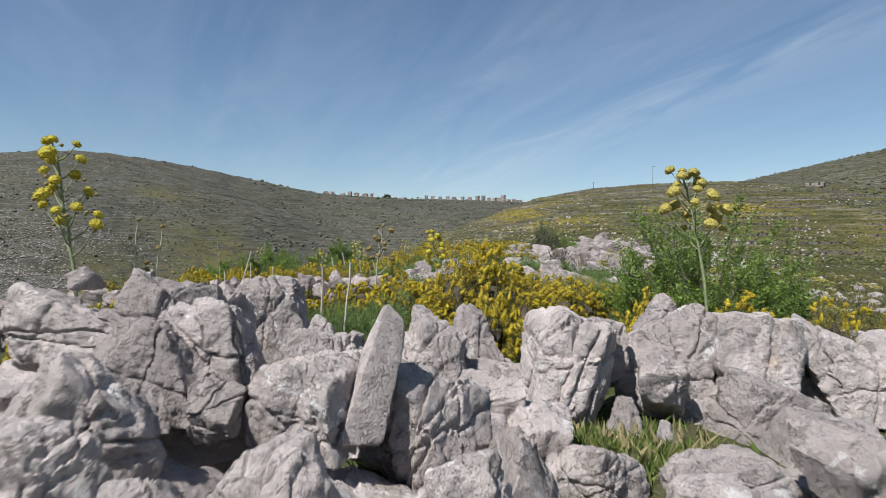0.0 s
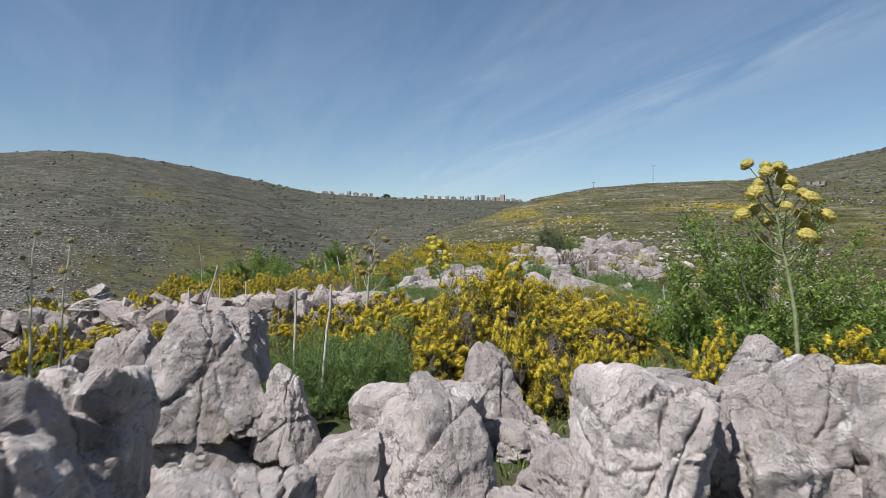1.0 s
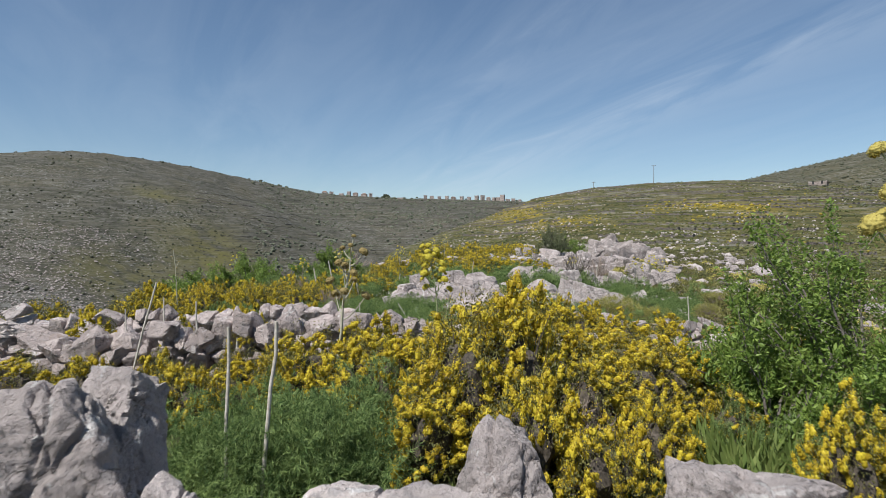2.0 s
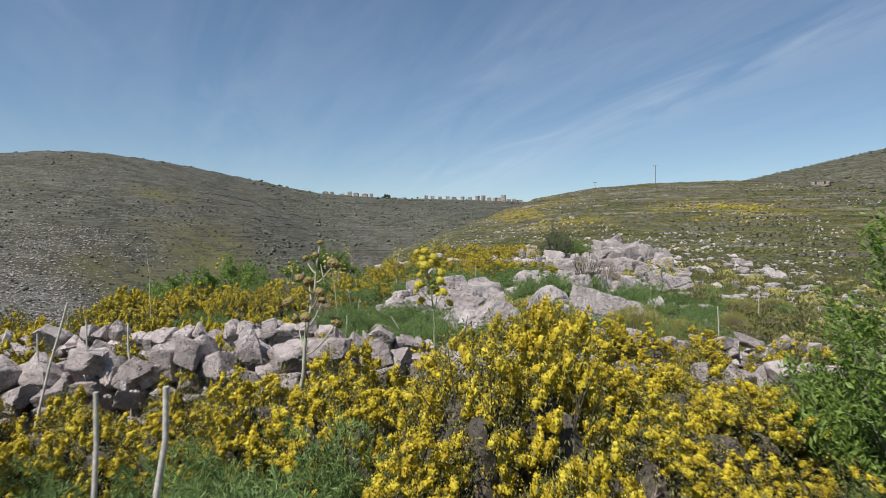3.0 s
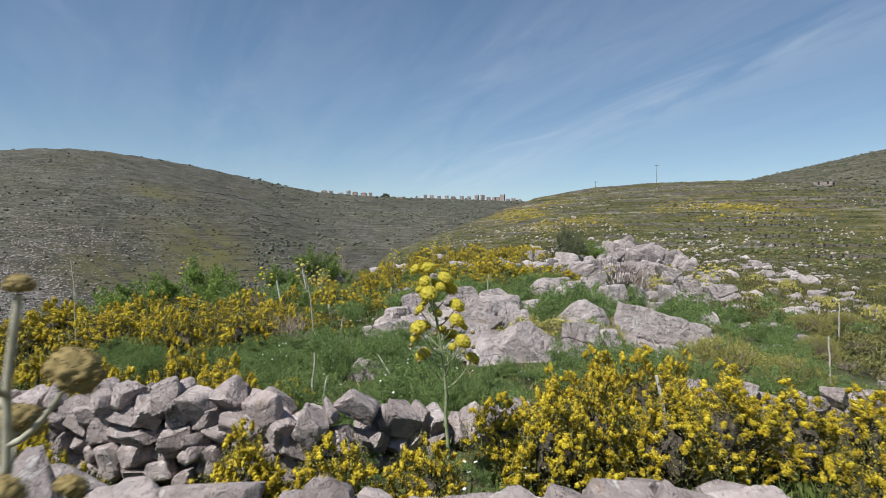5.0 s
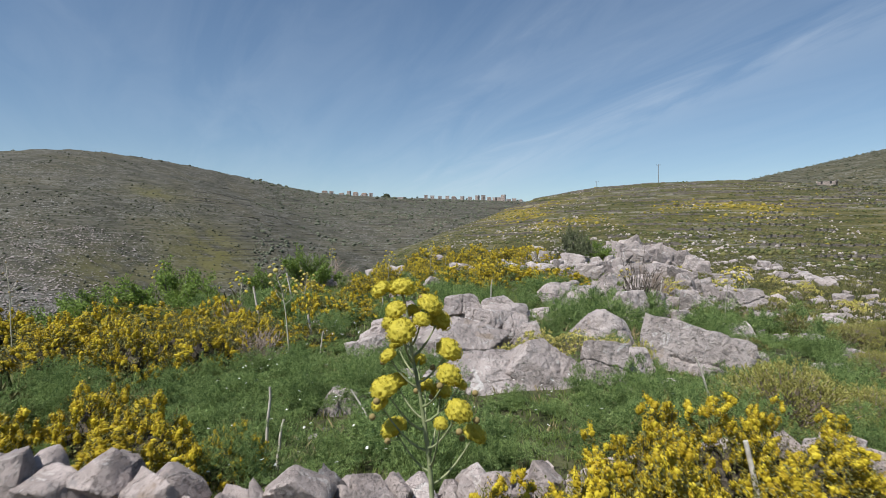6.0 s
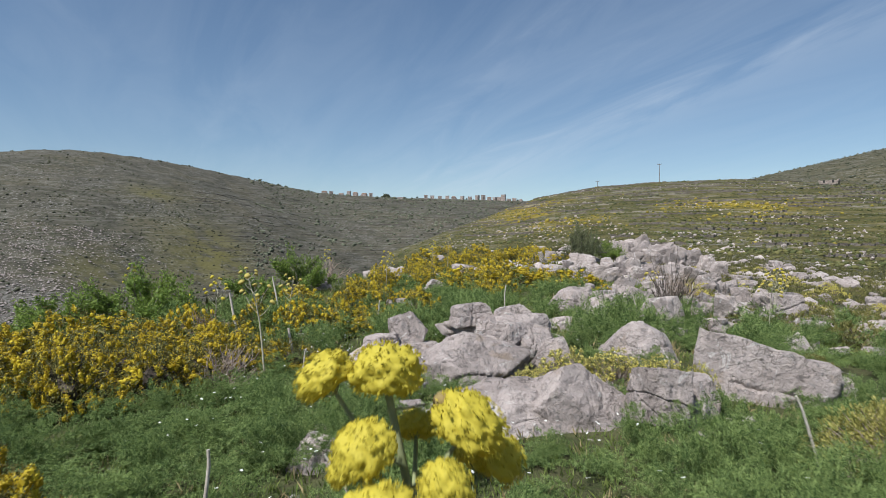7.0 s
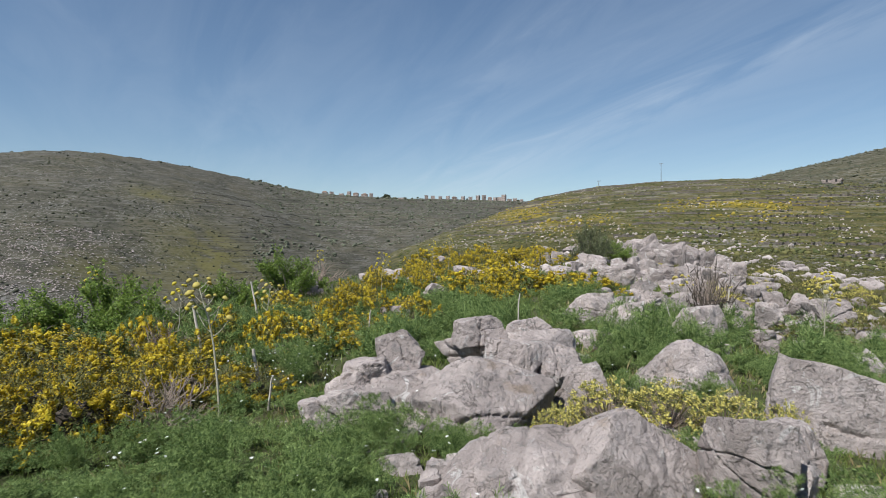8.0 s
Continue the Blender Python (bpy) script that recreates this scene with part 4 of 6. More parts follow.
# ---- plants ----
def broom(seed, radius=0.55, tall=0.85, plumes=85, per=90, bloom=1.0, big=1.0, inner=2600, stems_n=46, shade_core=0.46):
    """Thorny broom: grey stems, a dark olive inside round a solid core that paints its shade, and dense plumes of
    yellow blossom. Returns meshes.
    """
    rng = np.random.default_rng(seed)
    stems, petals, leaves = Soup(), Soup(), Soup()
    lob = rng.uniform(0, 6.28, 3)

    def shell(n):
        a, e = rng.uniform(0, 2 * np.pi, n), np.arcsin(rng.uniform(0.05, 1.0, n))
        lobes = 1 + 0.24 * np.sin(3 * a + lob[0]) + 0.16 * np.sin(5 * a + lob[1])
        high = 1 + 0.16 * np.sin(2 * a + lob[2] + 3 * e)
        return np.stack([np.cos(a) * np.cos(e) * radius * lobes, np.sin(a) * np.cos(e) * radius * lobes, tall * (0.08 + 0.92 * np.sin(e)) * high], -1)

    for tip in shell(stems_n) * rng.uniform(0.75, 0.98, (stems_n, 1)):
        foot = unit(tip * [1, 1, 0]) * radius * rng.uniform(0.02, 0.2)
        s = np.linspace(0, 1, 6)[:, None]
        mid = (foot + tip) / 2 + np.array([0, 0, 0.12]) * tall + rng.normal(0, 0.05, 3)
        tube(stems, foot * (1 - s) ** 2 + 2 * mid * s * (1 - s) + tip * s ** 2 + rng.normal(0, 0.012, (6, 3)), 0.010, 0.003, 4)
    # the leafy inside, round a solid dark lump standing in for inner shade
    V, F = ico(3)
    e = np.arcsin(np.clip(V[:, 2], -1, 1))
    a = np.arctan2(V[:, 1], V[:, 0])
    core = V * (shade_core + 0.3 * fbm(V * 2.5 + seed, seed, 3))[:, None] * (1 + 0.24 * np.sin(3 * a + lob[0]))[:, None] * [radius, radius, tall * 0.62] + [0, 0, tall * 0.42]
    if shade_core:
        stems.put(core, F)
    q = shell(inner) * rng.uniform(0.40, 1.0, (inner, 1)) ** 0.35
    q = q[fbm(q * 7.0 + seed, seed, 2) > -0.09]
    n = len(q)
    blades(leaves, q, rand_dirs(n, rng) + unit(q) * 0.6, rand_dirs(n, rng), rng.uniform(0.024, 0.05, n) * big, rng.uniform(0.012, 0.022, n) * big, 0.1)
    # plumes of blossom at the ends of the twigs
    for p in shell(plumes) * rng.uniform(0.80, 1.0, (plumes, 1)):
        if p[2] < 0.2 * tall and rng.random() < 0.5:
            continue
        way = unit(unit(p * [1, 1, 0.7]) * 0.6 + np.array([0, 0, 0.36]) + rng.normal(0, 0.55, 3))
        ln = rng.uniform(0.06, 0.15)
        p = p - way * ln * 0.55
        if big < 1.2:
            tube(stems, [p, p + way * ln], 0.004, 0.0015, 3)
        n = max(5, int(per * rng.uniform(0.6, 1.25))) if rng.random() < bloom * 0.9 else int(per * 0.12)
        s = rng.uniform(0.0, 1.0, n)[:, None]
        fat = 0.040 * (1.1 - 0.5 * s) * (0.85 + 0.3 * np.sin(s * 16 + rng.uniform(0, 6)))
        out_ = unit(rng.normal(size=(n, 3)))
        c = p + way * ln * s + out_ * fat * rng.uniform(0.55, 1.0, (n, 1))
        lie = np.cross(out_, rand_dirs(n, rng))
        if n > per * 0.3:                       # the packed heart of the flower spike
            V, F = ico(1)
            for q in (0.12, 0.42, 0.72) if big < 1.5 else (0.4,):
                petals.put(V * rng.uniform(0.75, 1.15, (len(V), 1)) * 0.033 * (1.1 - 0.45 * q) * (1 if big < 1.5 else 1.5) + p + way * ln * q, F)
        blades(petals, c - unit(lie) * 0.01 * big, lie + out_ * 0.3, np.cross(out_, lie), rng.uniform(0.014, 0.025, n) * big, rng.uniform(0.012, 0.022, n) * big, 0.4)
        nl = max(4, n // 4)
        s = rng.uniform(-0.7, 0.9, nl)[:, None]
        c = p + way * ln * s + rng.normal(0, 0.022, (nl, 3))
        blades(leaves, c, rand_dirs(nl, rng) + way, rand_dirs(nl, rng), rng.uniform(0.018, 0.036, nl) * big, rng.uniform(0.008, 0.014, nl) * big, 0.1)
    # the stem mesh also carries the dark shade lump
    return stems.mesh("stem", TWIG_AND_CORE), petals.mesh("blossom", PETAL), leaves.mesh("foliage", BROOM_LEAF)


def plant(name, parts, label, category, group, x, y, z=None, yaw=0.0, scale=(1, 1, 1)):
    base = tagged(new(name), label, category, group)
    for nm, me in parts:
        ob = part(nm, me, base)
        if nm in ("leaf_tip", "stem"):
            tagged(ob, kind="stuff")
    base.matrix_world = pose(x, y, height(x, y) - 0.03 if z is None else z, 0, 0, yaw) @ Matrix.Diagonal((*scale, 1))
    return base


def broom_set(first, plumes, per, big, inner, stems_n, shade_core):
    """Tall and low bushes, from full to thin bloom."""
    tall = [broom(first + q, 0.56, 1.15, int(plumes * 1.35), per, bloom, big, int(inner * 1.4), stems_n, shade_core) for q, bloom in enumerate((1.1, 0.95, 0.75, 0.5))]
    low = [broom(first + 20 + q, 0.56, 0.66, plumes, per, bloom, big, inner, stems_n, shade_core) for q, bloom in enumerate((1.05, 0.85, 0.55))]
    return tall, low


BROOMS_NEAR = broom_set(1, 190, 84, 0.82, 5600, 30, 0.46)
BROOMS_MID = broom_set(101, 170, 52, 1.05, 4200, 14, 0.33)
BROOMS_FAR = broom_set(201, 80, 30, 1.8, 1000, 6, 0.0)


def put_broom(x, y, top, wide, seed, rich=False, thin=False, label="spiny broom bush covered in yellow blossom"):
    rng = np.random.default_rng(seed)
    h = max(top - height(x, y), 0.28)
    tall, low = BROOMS_NEAR if y < 12.3 or 14.8 < y < 17.5 else BROOMS_MID if y < 25 else BROOMS_FAR
    kinds, own = (tall, 1.15) if h > 0.85 * wide else (low, 0.66)
    st, pe, le = kinds[-1 if thin else int(rng.integers(2 if rich else len(kinds)))]
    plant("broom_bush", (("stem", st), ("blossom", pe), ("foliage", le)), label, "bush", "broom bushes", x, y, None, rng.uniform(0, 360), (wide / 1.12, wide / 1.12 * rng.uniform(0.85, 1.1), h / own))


broom_count = [1000]


def bed(*bushes):
    """Bushes as x, y, top, width."""
    for x, y, top, wide in bushes:
        put_broom(x, y, top, wide, broom_count[0])
        broom_count[0] += 1


# the large bed between the front outcrop and the first wall: x, y, top, width
bed((0.72, 9.25, 2.00, 1.10), (0.30, 9.15, 1.88, 1.05), (0.45, 10.0, 1.90, 1.15), (1.30, 10.1, 1.72, 1.15), (-0.25, 9.7, 1.62, 1.05), (-0.70, 9.95, 1.55, 1.0))
bed((-1.30, 10.1, 1.58, 1.0), (0.0, 8.75, 1.42, 0.95), (0.75, 8.55, 1.42, 1.0), (1.30, 9.15, 1.50, 1.05), (1.85, 9.6, 1.50, 1.0), (1.0, 10.8, 1.72, 1.1))
bed((0.1, 10.9, 1.62, 1.1), (-0.55, 10.9, 1.55, 0.95), (1.9, 10.6, 1.55, 1.1), (2.5, 10.9, 1.30, 0.9), (1.75, 8.75, 1.22, 0.8), (1.2, 8.2, 1.15, 0.7))
bed((-0.95, 11.25, 1.50, 0.8), (-1.75, 11.1, 1.35, 0.8), (-2.4, 11.3, 1.30, 0.8), (2.1, 11.6, 1.35, 0.9), (2.6, 9.2, 1.15, 0.7))
bed((2.2, 9.9, 1.52, 1.0), (2.4, 10.3, 1.45, 1.0), (2.8, 10.3, 1.32, 0.9), (3.0, 11.3, 1.22, 0.9), (2.6, 12.0, 1.20, 0.8), (3.5, 11.9, 1.12, 0.8), (1.4, 11.6, 1.45, 0.9))
bed((-3.2, 11.0, 1.18, 1.0), (-4.0, 10.9, 1.18, 1.0), (-2.7, 10.5, 1.12, 0.9), (-4.9, 11.1, 1.15, 1.0), (-2.0, 10.35, 1.28, 0.9), (-3.4, 10.2, 1.02, 0.9), (-5.8, 11.0, 1.1, 1.0))
# at the front outcrop
bed((3.60, 7.40, 1.46, 0.9), (3.78, 6.95, 1.28, 0.7), (3.3, 8.1, 1.30, 0.7), (2.50, 7.5, 1.50, 0.6), (4.9, 7.9, 1.45, 0.7), (6.3, 9.2, 1.2, 0.9))
bed((-4.3, 5.8, 1.35, 0.7), (-5.4, 8.6, 1.2, 0.9))
# between the two walls
bed((-0.75, 13.4, 1.30, 0.75), (-1.45, 13.6, 1.30, 0.75), (-0.15, 13.6, 1.22, 0.7), (-2.7, 13.3, 1.35, 0.7), (-4.0, 13.5, 1.30, 0.9), (0.9, 14.3, 1.45, 0.85))
bed((1.35, 14.6, 1.50, 0.95), (1.9, 14.4, 1.42, 0.9), (2.6, 14.9, 1.35, 1.0), (3.4, 15.2, 1.22, 1.0), (4.3, 15.4, 1.15, 1.0), (0.55, 14.8, 1.25, 0.8))
bed((3.6, 14.1, 1.10, 0.9), (4.9, 14.6, 1.0, 0.9), (-5.6, 13.9, 1.28, 1.1), (-7.4, 13.6, 1.15, 1.2), (5.9, 15.8, 0.95, 1.0), (7.0, 16.3, 0.8, 1.1))
# bed left of the knoll
bed((-5.2, 21.3, 1.32, 1.3))
bed((-3.8, 22.4, 1.25, 1.2), (-2.7, 23.2, 1.15, 1.0), (-5.0, 17.4, 0.92, 1.1), (-4.2, 17.2, 0.80, 0.9), (-5.8, 18.2, 1.08, 1.2), (-6.8, 18.6, 1.12, 1.3))
bed((-7.8, 17.6, 1.05, 1.4), (-8.2, 19.8, 1.10, 1.5), (-9.3, 16.4, 1.05, 1.5), (-3.1, 17.0, 0.72, 0.7), (-4.9, 23.2, 1.25, 1.3), (-6.4, 23.4, 1.22, 1.5))
bed((-2.0, 26.2, 1.25, 1.1), (-3.6, 28.0, 1.30, 1.3), (-2.7, 31.0, 1.65, 1.4), (-4.4, 31.6, 1.55, 1.4), (-1.9, 28.8, 1.25, 1.0))
bed((-2.7, 16.7, 1.25, 1.1), (-3.4, 17.3, 1.25, 1.2), (-2.0, 17.0, 0.95, 0.8), (-4.2, 16.6, 1.2, 1.1), (-5.5, 24.6, 1.3, 1.6), (-6.8, 25.6, 1.3, 1.7), (-4.6, 25.6, 1.25, 1.4), (-7.9, 24.0, 1.2, 1.7))
bed((-8.8, 22.0, 1.15, 1.7), (-9.8, 24.8, 1.2, 1.8), (-8.5, 26.6, 1.35, 1.6), (-10.6, 20.5, 1.0, 1.7))
bed((-4.2, 21.9, 1.28, 1.3), (-5.0, 22.4, 1.30, 1.4), (-6.0, 22.3, 1.30, 1.4), (-3.5, 23.0, 1.28, 1.2), (-4.2, 24.0, 1.30, 1.3), (-7.0, 22.0, 1.2, 1.4))
# up the ridge
bed((1.2, 34.6, 2.05, 2.2), (2.6, 35.6, 2.12, 2.2), (3.9, 35.2, 1.95, 2.0), (0.4, 36.4, 2.0, 1.6), (5.0, 36.0, 1.9, 1.8), (2.0, 37.4, 2.25, 2.0))
bed((-3.0, 41.0, 1.9, 1.3), (-1.0, 45.0, 2.1, 1.5), (1.6, 52.0, 2.6, 1.8), (5.2, 33.0, 1.5, 0.9), (8.3, 33.5, 1.3, 1.2))
bed((4.5, 55.0, 2.6, 2.8), (-1.5, 58.0, 2.6, 2.8), (7.5, 50.0, 2.4, 2.4), (3.0, 64.0, 3.0, 3.0), (8.0, 68.0, 3.0, 3.0), (0.0, 72.0, 3.0, 3.2))
# thin olive-coloured bushes in half bloom over the ridge
rng = np.random.default_rng(58)
for k in range(70):
    y = 25.5 + 40 * rng.random() ** 1.4
    x = rng.uniform(-7.0, 0.0) + np.interp(y, [25, 65], [0.5, 9.0])
    wide = rng.uniform(0.5, 1.1) * (0.8 + y / 80)
    put_broom(x, y, height(x, y) + wide * rng.uniform(0.45, 0.8), wide, 1400 + k, thin=rng.random() < 0.75, label="olive-green broom bush in thin yellow bloom")
# in front of the second wall, close to the path
for k, (x, y, top, wide) in enumerate([(1.1, 15.0, 1.42, 0.6), (1.5, 15.2, 1.56, 0.8), (1.95, 15.35, 1.55, 0.75), (2.4, 15.6, 1.45, 0.6), (3.0, 15.7, 1.35, 0.6), (-2.5, 15.9, 1.2, 0.8)]):
    put_broom(x, y, top, wide * 1.15, 1200 + k, True)


def fennel(seed, radius=0.42, tall=0.42, fronds=34, plumes=13, per=17, big=1.0):
    """A mound of giant fennel: arching fronds, each set with soft side plumes of thread-fine leaflets."""
    rng = np.random.default_rng(seed)
    s = Soup()
    for k in range(fronds):
        a, e = rng.uniform(0, 6.283), np.arcsin(rng.uniform(0.05, 1.0))
        reach = rng.uniform(0.62, 1.15)
        out_ = np.array([math.cos(a), math.sin(a), 0])
        flat_, high = radius * math.cos(e) * reach, tall * (0.35 + 0.65 * math.sin(e)) * reach
        u = np.linspace(0.18, 1.0, plumes)[:, None] + rng.uniform(-0.02, 0.02, (plumes, 1))
        p = out_ * flat_ * u + np.array([0, 0, high]) * (1.9 * u - 0.9 * u ** 2.4)
        tang = unit(out_ * flat_ + np.array([0, 0, high]) * (1.9 - 2.2 * u ** 1.4))
        ring = unit(np.cross(tang, rand_dirs(plumes, rng)))
        side = unit(ring + tang * 0.7 + np.array([0, 0, 0.12]))
        ln = rng.uniform(0.07, 0.13, (plumes, 1)) * (1.2 - 0.75 * u)
        v = rng.uniform(0.1, 1.0, (plumes, per, 1))
        q = (p[:, None] + side[:, None] * ln[:, None] * v).reshape(-1, 3)
        n = len(q)
        way = np.repeat(side, per, 0) * 0.8 + rand_dirs(n, rng) * 0.9
        blades(s, q, way, np.cross(way, rand_dirs(n, rng)), rng.uniform(0.022, 0.046, n) * big, rng.uniform(0.0026, 0.0048, n) * big, 0.15)
    return s.mesh("frond", FENNEL)


FENNELS = [fennel(q) for q in (1, 2, 3)]
FENNELS_FAR = [fennel(q, fronds=26, plumes=9, per=7, big=2.2) for q in (4, 5, 6)]


def arrays(me):
    V, F = np.empty(len(me.vertices) * 3), np.empty(len(me.polygons) * 3, np.int32)
    me.vertices.foreach_get("co", V)
    me.loops.foreach_get("vertex_index", F)
    return V.reshape(-1, 3), F.reshape(-1, 3)


FAR_ARRAYS = [arrays(me) for me in FENNELS_FAR]
far_fennel = Soup()


def put_fennel(x, y, wide, tall, rng, label="mound of feathery green giant fennel leaves"):
    m = pose(x, y, height(x, y) - 0.04, 0, 0, rng.uniform(0, 360)) @ Matrix.Diagonal((wide / 0.84, wide / 0.84, tall / 0.42, 1))
    k = int(rng.integers(3))
    if y > 24.2:
        V, F = FAR_ARRAYS[k]
        M = np.array(m)
        far_fennel.put(V @ M[:3, :3].T + M[:3, 3], F)
        return
    base = tagged(new("fennel_clump", FENNELS[k]), label, "plant", "fennel clumps")
    base.matrix_world = m


rng = np.random.default_rng(77)
beds = [
    # x0, x1, y0, y1, how many, width, height
    (-1.9, -0.4, 8.2, 9.5, 15, 1.05, 0.60), (-5.0, -2.6, 8.3, 11.0, 12, 0.7, 0.45), (2.2, 3.6, 7.9, 9.6, 9, 0.6, 0.55),
    (0.6, 1.7, 17.0, 19.2, 10, 0.6, 0.24), (1.7, 5.6, 17.0, 19.3, 32, 0.85, 0.55), (-3.8, 0.6, 16.3, 18.6, 27, 0.95, 0.50), (-3.2, -0.3, 18.6, 21.6, 28, 0.95, 0.46), (4.6, 7.0, 18.5, 22.0, 18, 0.8, 0.5),
    (-1.2, 0.6, 20.6, 21.6, 9, 0.6, 0.36), (2.0, 5.6, 19.2, 21.0, 18, 0.55, 0.3), (1.4, 4.8, 22.2, 25.5, 20, 0.6, 0.34), (2.8, 4.6, 24.6, 26.2, 10, 0.8, 0.6), (4.2, 6.4, 23.0, 24.8, 12, 0.8, 0.5), (-1.0, 1.6, 24.8, 27.5, 14, 0.8, 0.55), (-2.4, 1.5, 24.5, 32.0, 36, 0.9, 0.42), (1.5, 5.5, 26.0, 34.0, 26, 0.9, 0.45), (5.0, 9.0, 23.0, 29.0, 26, 1.0, 0.5),
    (-6.0, -2.0, 24.0, 32.0, 16, 1.0, 0.5), (-7.0, -2.6, 18.8, 21.4, 26, 0.85, 0.5), (-7.0, -3.0, 16.2, 19.0, 22, 0.9, 0.4), (-8.0, -3.5, 26.5, 31.0, 22, 1.1, 0.5), (-3.6, -1.6, 19.5, 23.0, 14, 0.8, 0.36), (-1.5, 4.5, 32.0, 42.0, 22, 1.4, 0.5), (-1.0, 0.6, 13.0, 15.0, 8, 0.5, 0.3), (9.0, 13.0, 26.0, 32.0, 14, 1.1, 0.45),
]
for x0, x1, y0, y1, n, wide, tall in beds:
    for _ in range(n):
        put_fennel(rng.uniform(x0, x1), rng.uniform(y0, y1), wide * rng.uniform(0.7, 1.35), tall * rng.uniform(0.5, 1.4), rng)


tagged(new("far_fennel", far_fennel.mesh("far_fennel", FENNEL)), "feathery green fennel mounds covering the ridge", "plants", kind="stuff")


# grass and low herbs
def grass_field(name, regions, mat, label, seed, wmin, wmax):
    rng = np.random.default_rng(seed)
    s = Soup()
    for x0, x1, y0, y1, n, tall in regions:
        cx, cy = rng.uniform(x0, x1, n // 7), rng.uniform(y0, y1, n // 7)
        x = np.repeat(cx, 7) + rng.normal(0, 0.05, len(cx) * 7)
        y = np.repeat(cy, 7) + rng.normal(0, 0.05, len(cx) * 7)
        z = land(x, y)[0]
        way = np.stack([rng.normal(0, 0.4, len(x)), rng.normal(0, 0.4, len(x)), np.ones(len(x))], -1)
        k = (y / 18).clip(0.35, 2.5)
        blades(s, np.stack([x, y, z - 0.02], -1), way, rand_dirs(len(x), rng) * [1, 1, 0.1], tall * rng.uniform(0.5, 1.3, len(x)), rng.uniform(wmin, wmax, len(x)) * k, 0.25)
    tagged(new(name, s.mesh(name, mat)), label, "grass", kind="stuff")


grass_field("grass", [(0.9, 1.9, 4.3, 5.3, 2600, 0.16), (-6, 5, 8.0, 16, 14000, 0.16), (-5, 6, 16, 24, 34000, 0.10), (-10, -5, 15, 26, 12000, 0.16), (-6, 10, 24, 40, 34000, 0.17), (-8, 16, 36, 60, 9000, 0.28), (-4, 3, 1, 8, 5000, 0.12), (2.2, 3.4, 7.8, 9.2, 2200, 0.4)], GRASS, "fresh green spring grass on the knoll", 5, 0.003, 0.007)
grass_field("dry_grass", [(-4, 6, 16, 26, 4200, 0.14), (1.2, 2.2, 4.4, 5.2, 300, 0.2), (-6, 10, 24, 44, 1500, 0.24)], DRYGRASS, "dry straw-coloured grass among the stones", 6, 0.002, 0.005)


def tree_bush(seed, radius, tall, leaves, leaf_len, limbs=26, thick=1.0, shoots=0):
    """An open shrub: limbs that fork, and many small leaves with gaps."""
    rng = np.random.default_rng(seed)
    wood, leaf = Soup(), Soup()
    ends = []
    for k in range(limbs):
        a = rng.uniform(0, 6.283)
        e = np.arcsin(rng.uniform(0.1, 0.98))
        tip = np.array([math.cos(a) * math.cos(e) * radius, math.sin(a) * math.cos(e) * radius, tall * (0.2 + 0.8 * math.sin(e))]) * rng.uniform(0.75, 1.15)
        s = np.linspace(0, 1, 7)[:, None]
        pts = tip * s + np.array([0, 0, 0.18 * tall]) * s * (1 - s) * 2 + rng.normal(0, 0.03, (7, 3)) * s
        tube(wood, pts, 0.022 * thick, 0.005 * thick, 5)
        for f in range(7):
            q = int(rng.integers(2, 7))
            d = unit(unit(tip) + rng.normal(0, 0.55, 3) + [0, 0, 0.3])
            ln = rng.uniform(0.18, 0.45) * radius
            tw = pts[q] + d * ln * np.linspace(0, 1, 4)[:, None] + rng.normal(0, 0.01, (4, 3))
            tube(wood, tw, 0.006, 0.002, 4)
            ends.append(tw)
    for k in range(shoots):                     # long arching shoots that stand out of the crown
        a = 2.4 * k + rng.uniform(-0.4, 0.4)
        tip = np.array([math.cos(a) * radius * 0.85, math.sin(a) * radius * 0.6, tall * rng.uniform(1.1, 1.38)])
        s = np.linspace(0, 1, 9)[:, None]
        pts = tip * s + np.array([0, 0, 0.15 * tall]) * s * (1 - s) * 2 + rng.normal(0, 0.02, (9, 3)) * s
        tube(wood, pts, 0.018 * thick, 0.004 * thick, 5)
        for q in range(3, 8):
            ends.append(pts[q] + (pts[q + 1] - pts[q]) * np.linspace(0, 1, 4)[:, None] + rng.normal(0, 0.02, (4, 3)))
    per = leaves // len(ends)
    for tw in ends:
        u = rng.uniform(0.1, 1.05, per)[:, None]
        p = tw[0] + (tw[3] - tw[0]) * u + rng.normal(0, 0.035, (per, 3))
        way = rand_dirs(per, rng) + [0, 0, 0.45]
        blades(leaf, p, way, rand_dirs(per, rng), leaf_len * rng.uniform(0.7, 1.3, per), leaf_len * 0.5 * rng.uniform(0.7, 1.2, per), 0.12)
    return wood.mesh("limb", BARK), leaf.mesh("crown", SHRUB_LEAF)


def put_bush(x, y, meshes, yaw, scale, label):
    plant("shrub", (("limb", meshes[0]), ("crown", meshes[1])), label, "bush", "green shrubs", x, y, None, yaw, scale)


PEAR = tree_bush(5, 1.25, 1.95, 36000, 0.056, 54, shoots=7)
LOWBUSH = tree_bush(6, 0.9, 1.0, 9500, 0.068, 24)
OLIVE_CROWN = LOWBUSH[1].copy()
OLIVE_CROWN.materials[0] = leafy("olive_leaf", (0.07, 0.085, 0.04), (0.17, 0.18, 0.09), 0.6, 0.15)
put_bush(4.25, 9.9, PEAR, 20, (1.22, 1.0, 0.98), "wild shrub with small bright green leaves and bare twigs")
put_bush(3.2, 9.6, LOWBUSH, 80, (0.9, 0.9, 1.1), "wild shrub with small bright green leaves beside the wall")
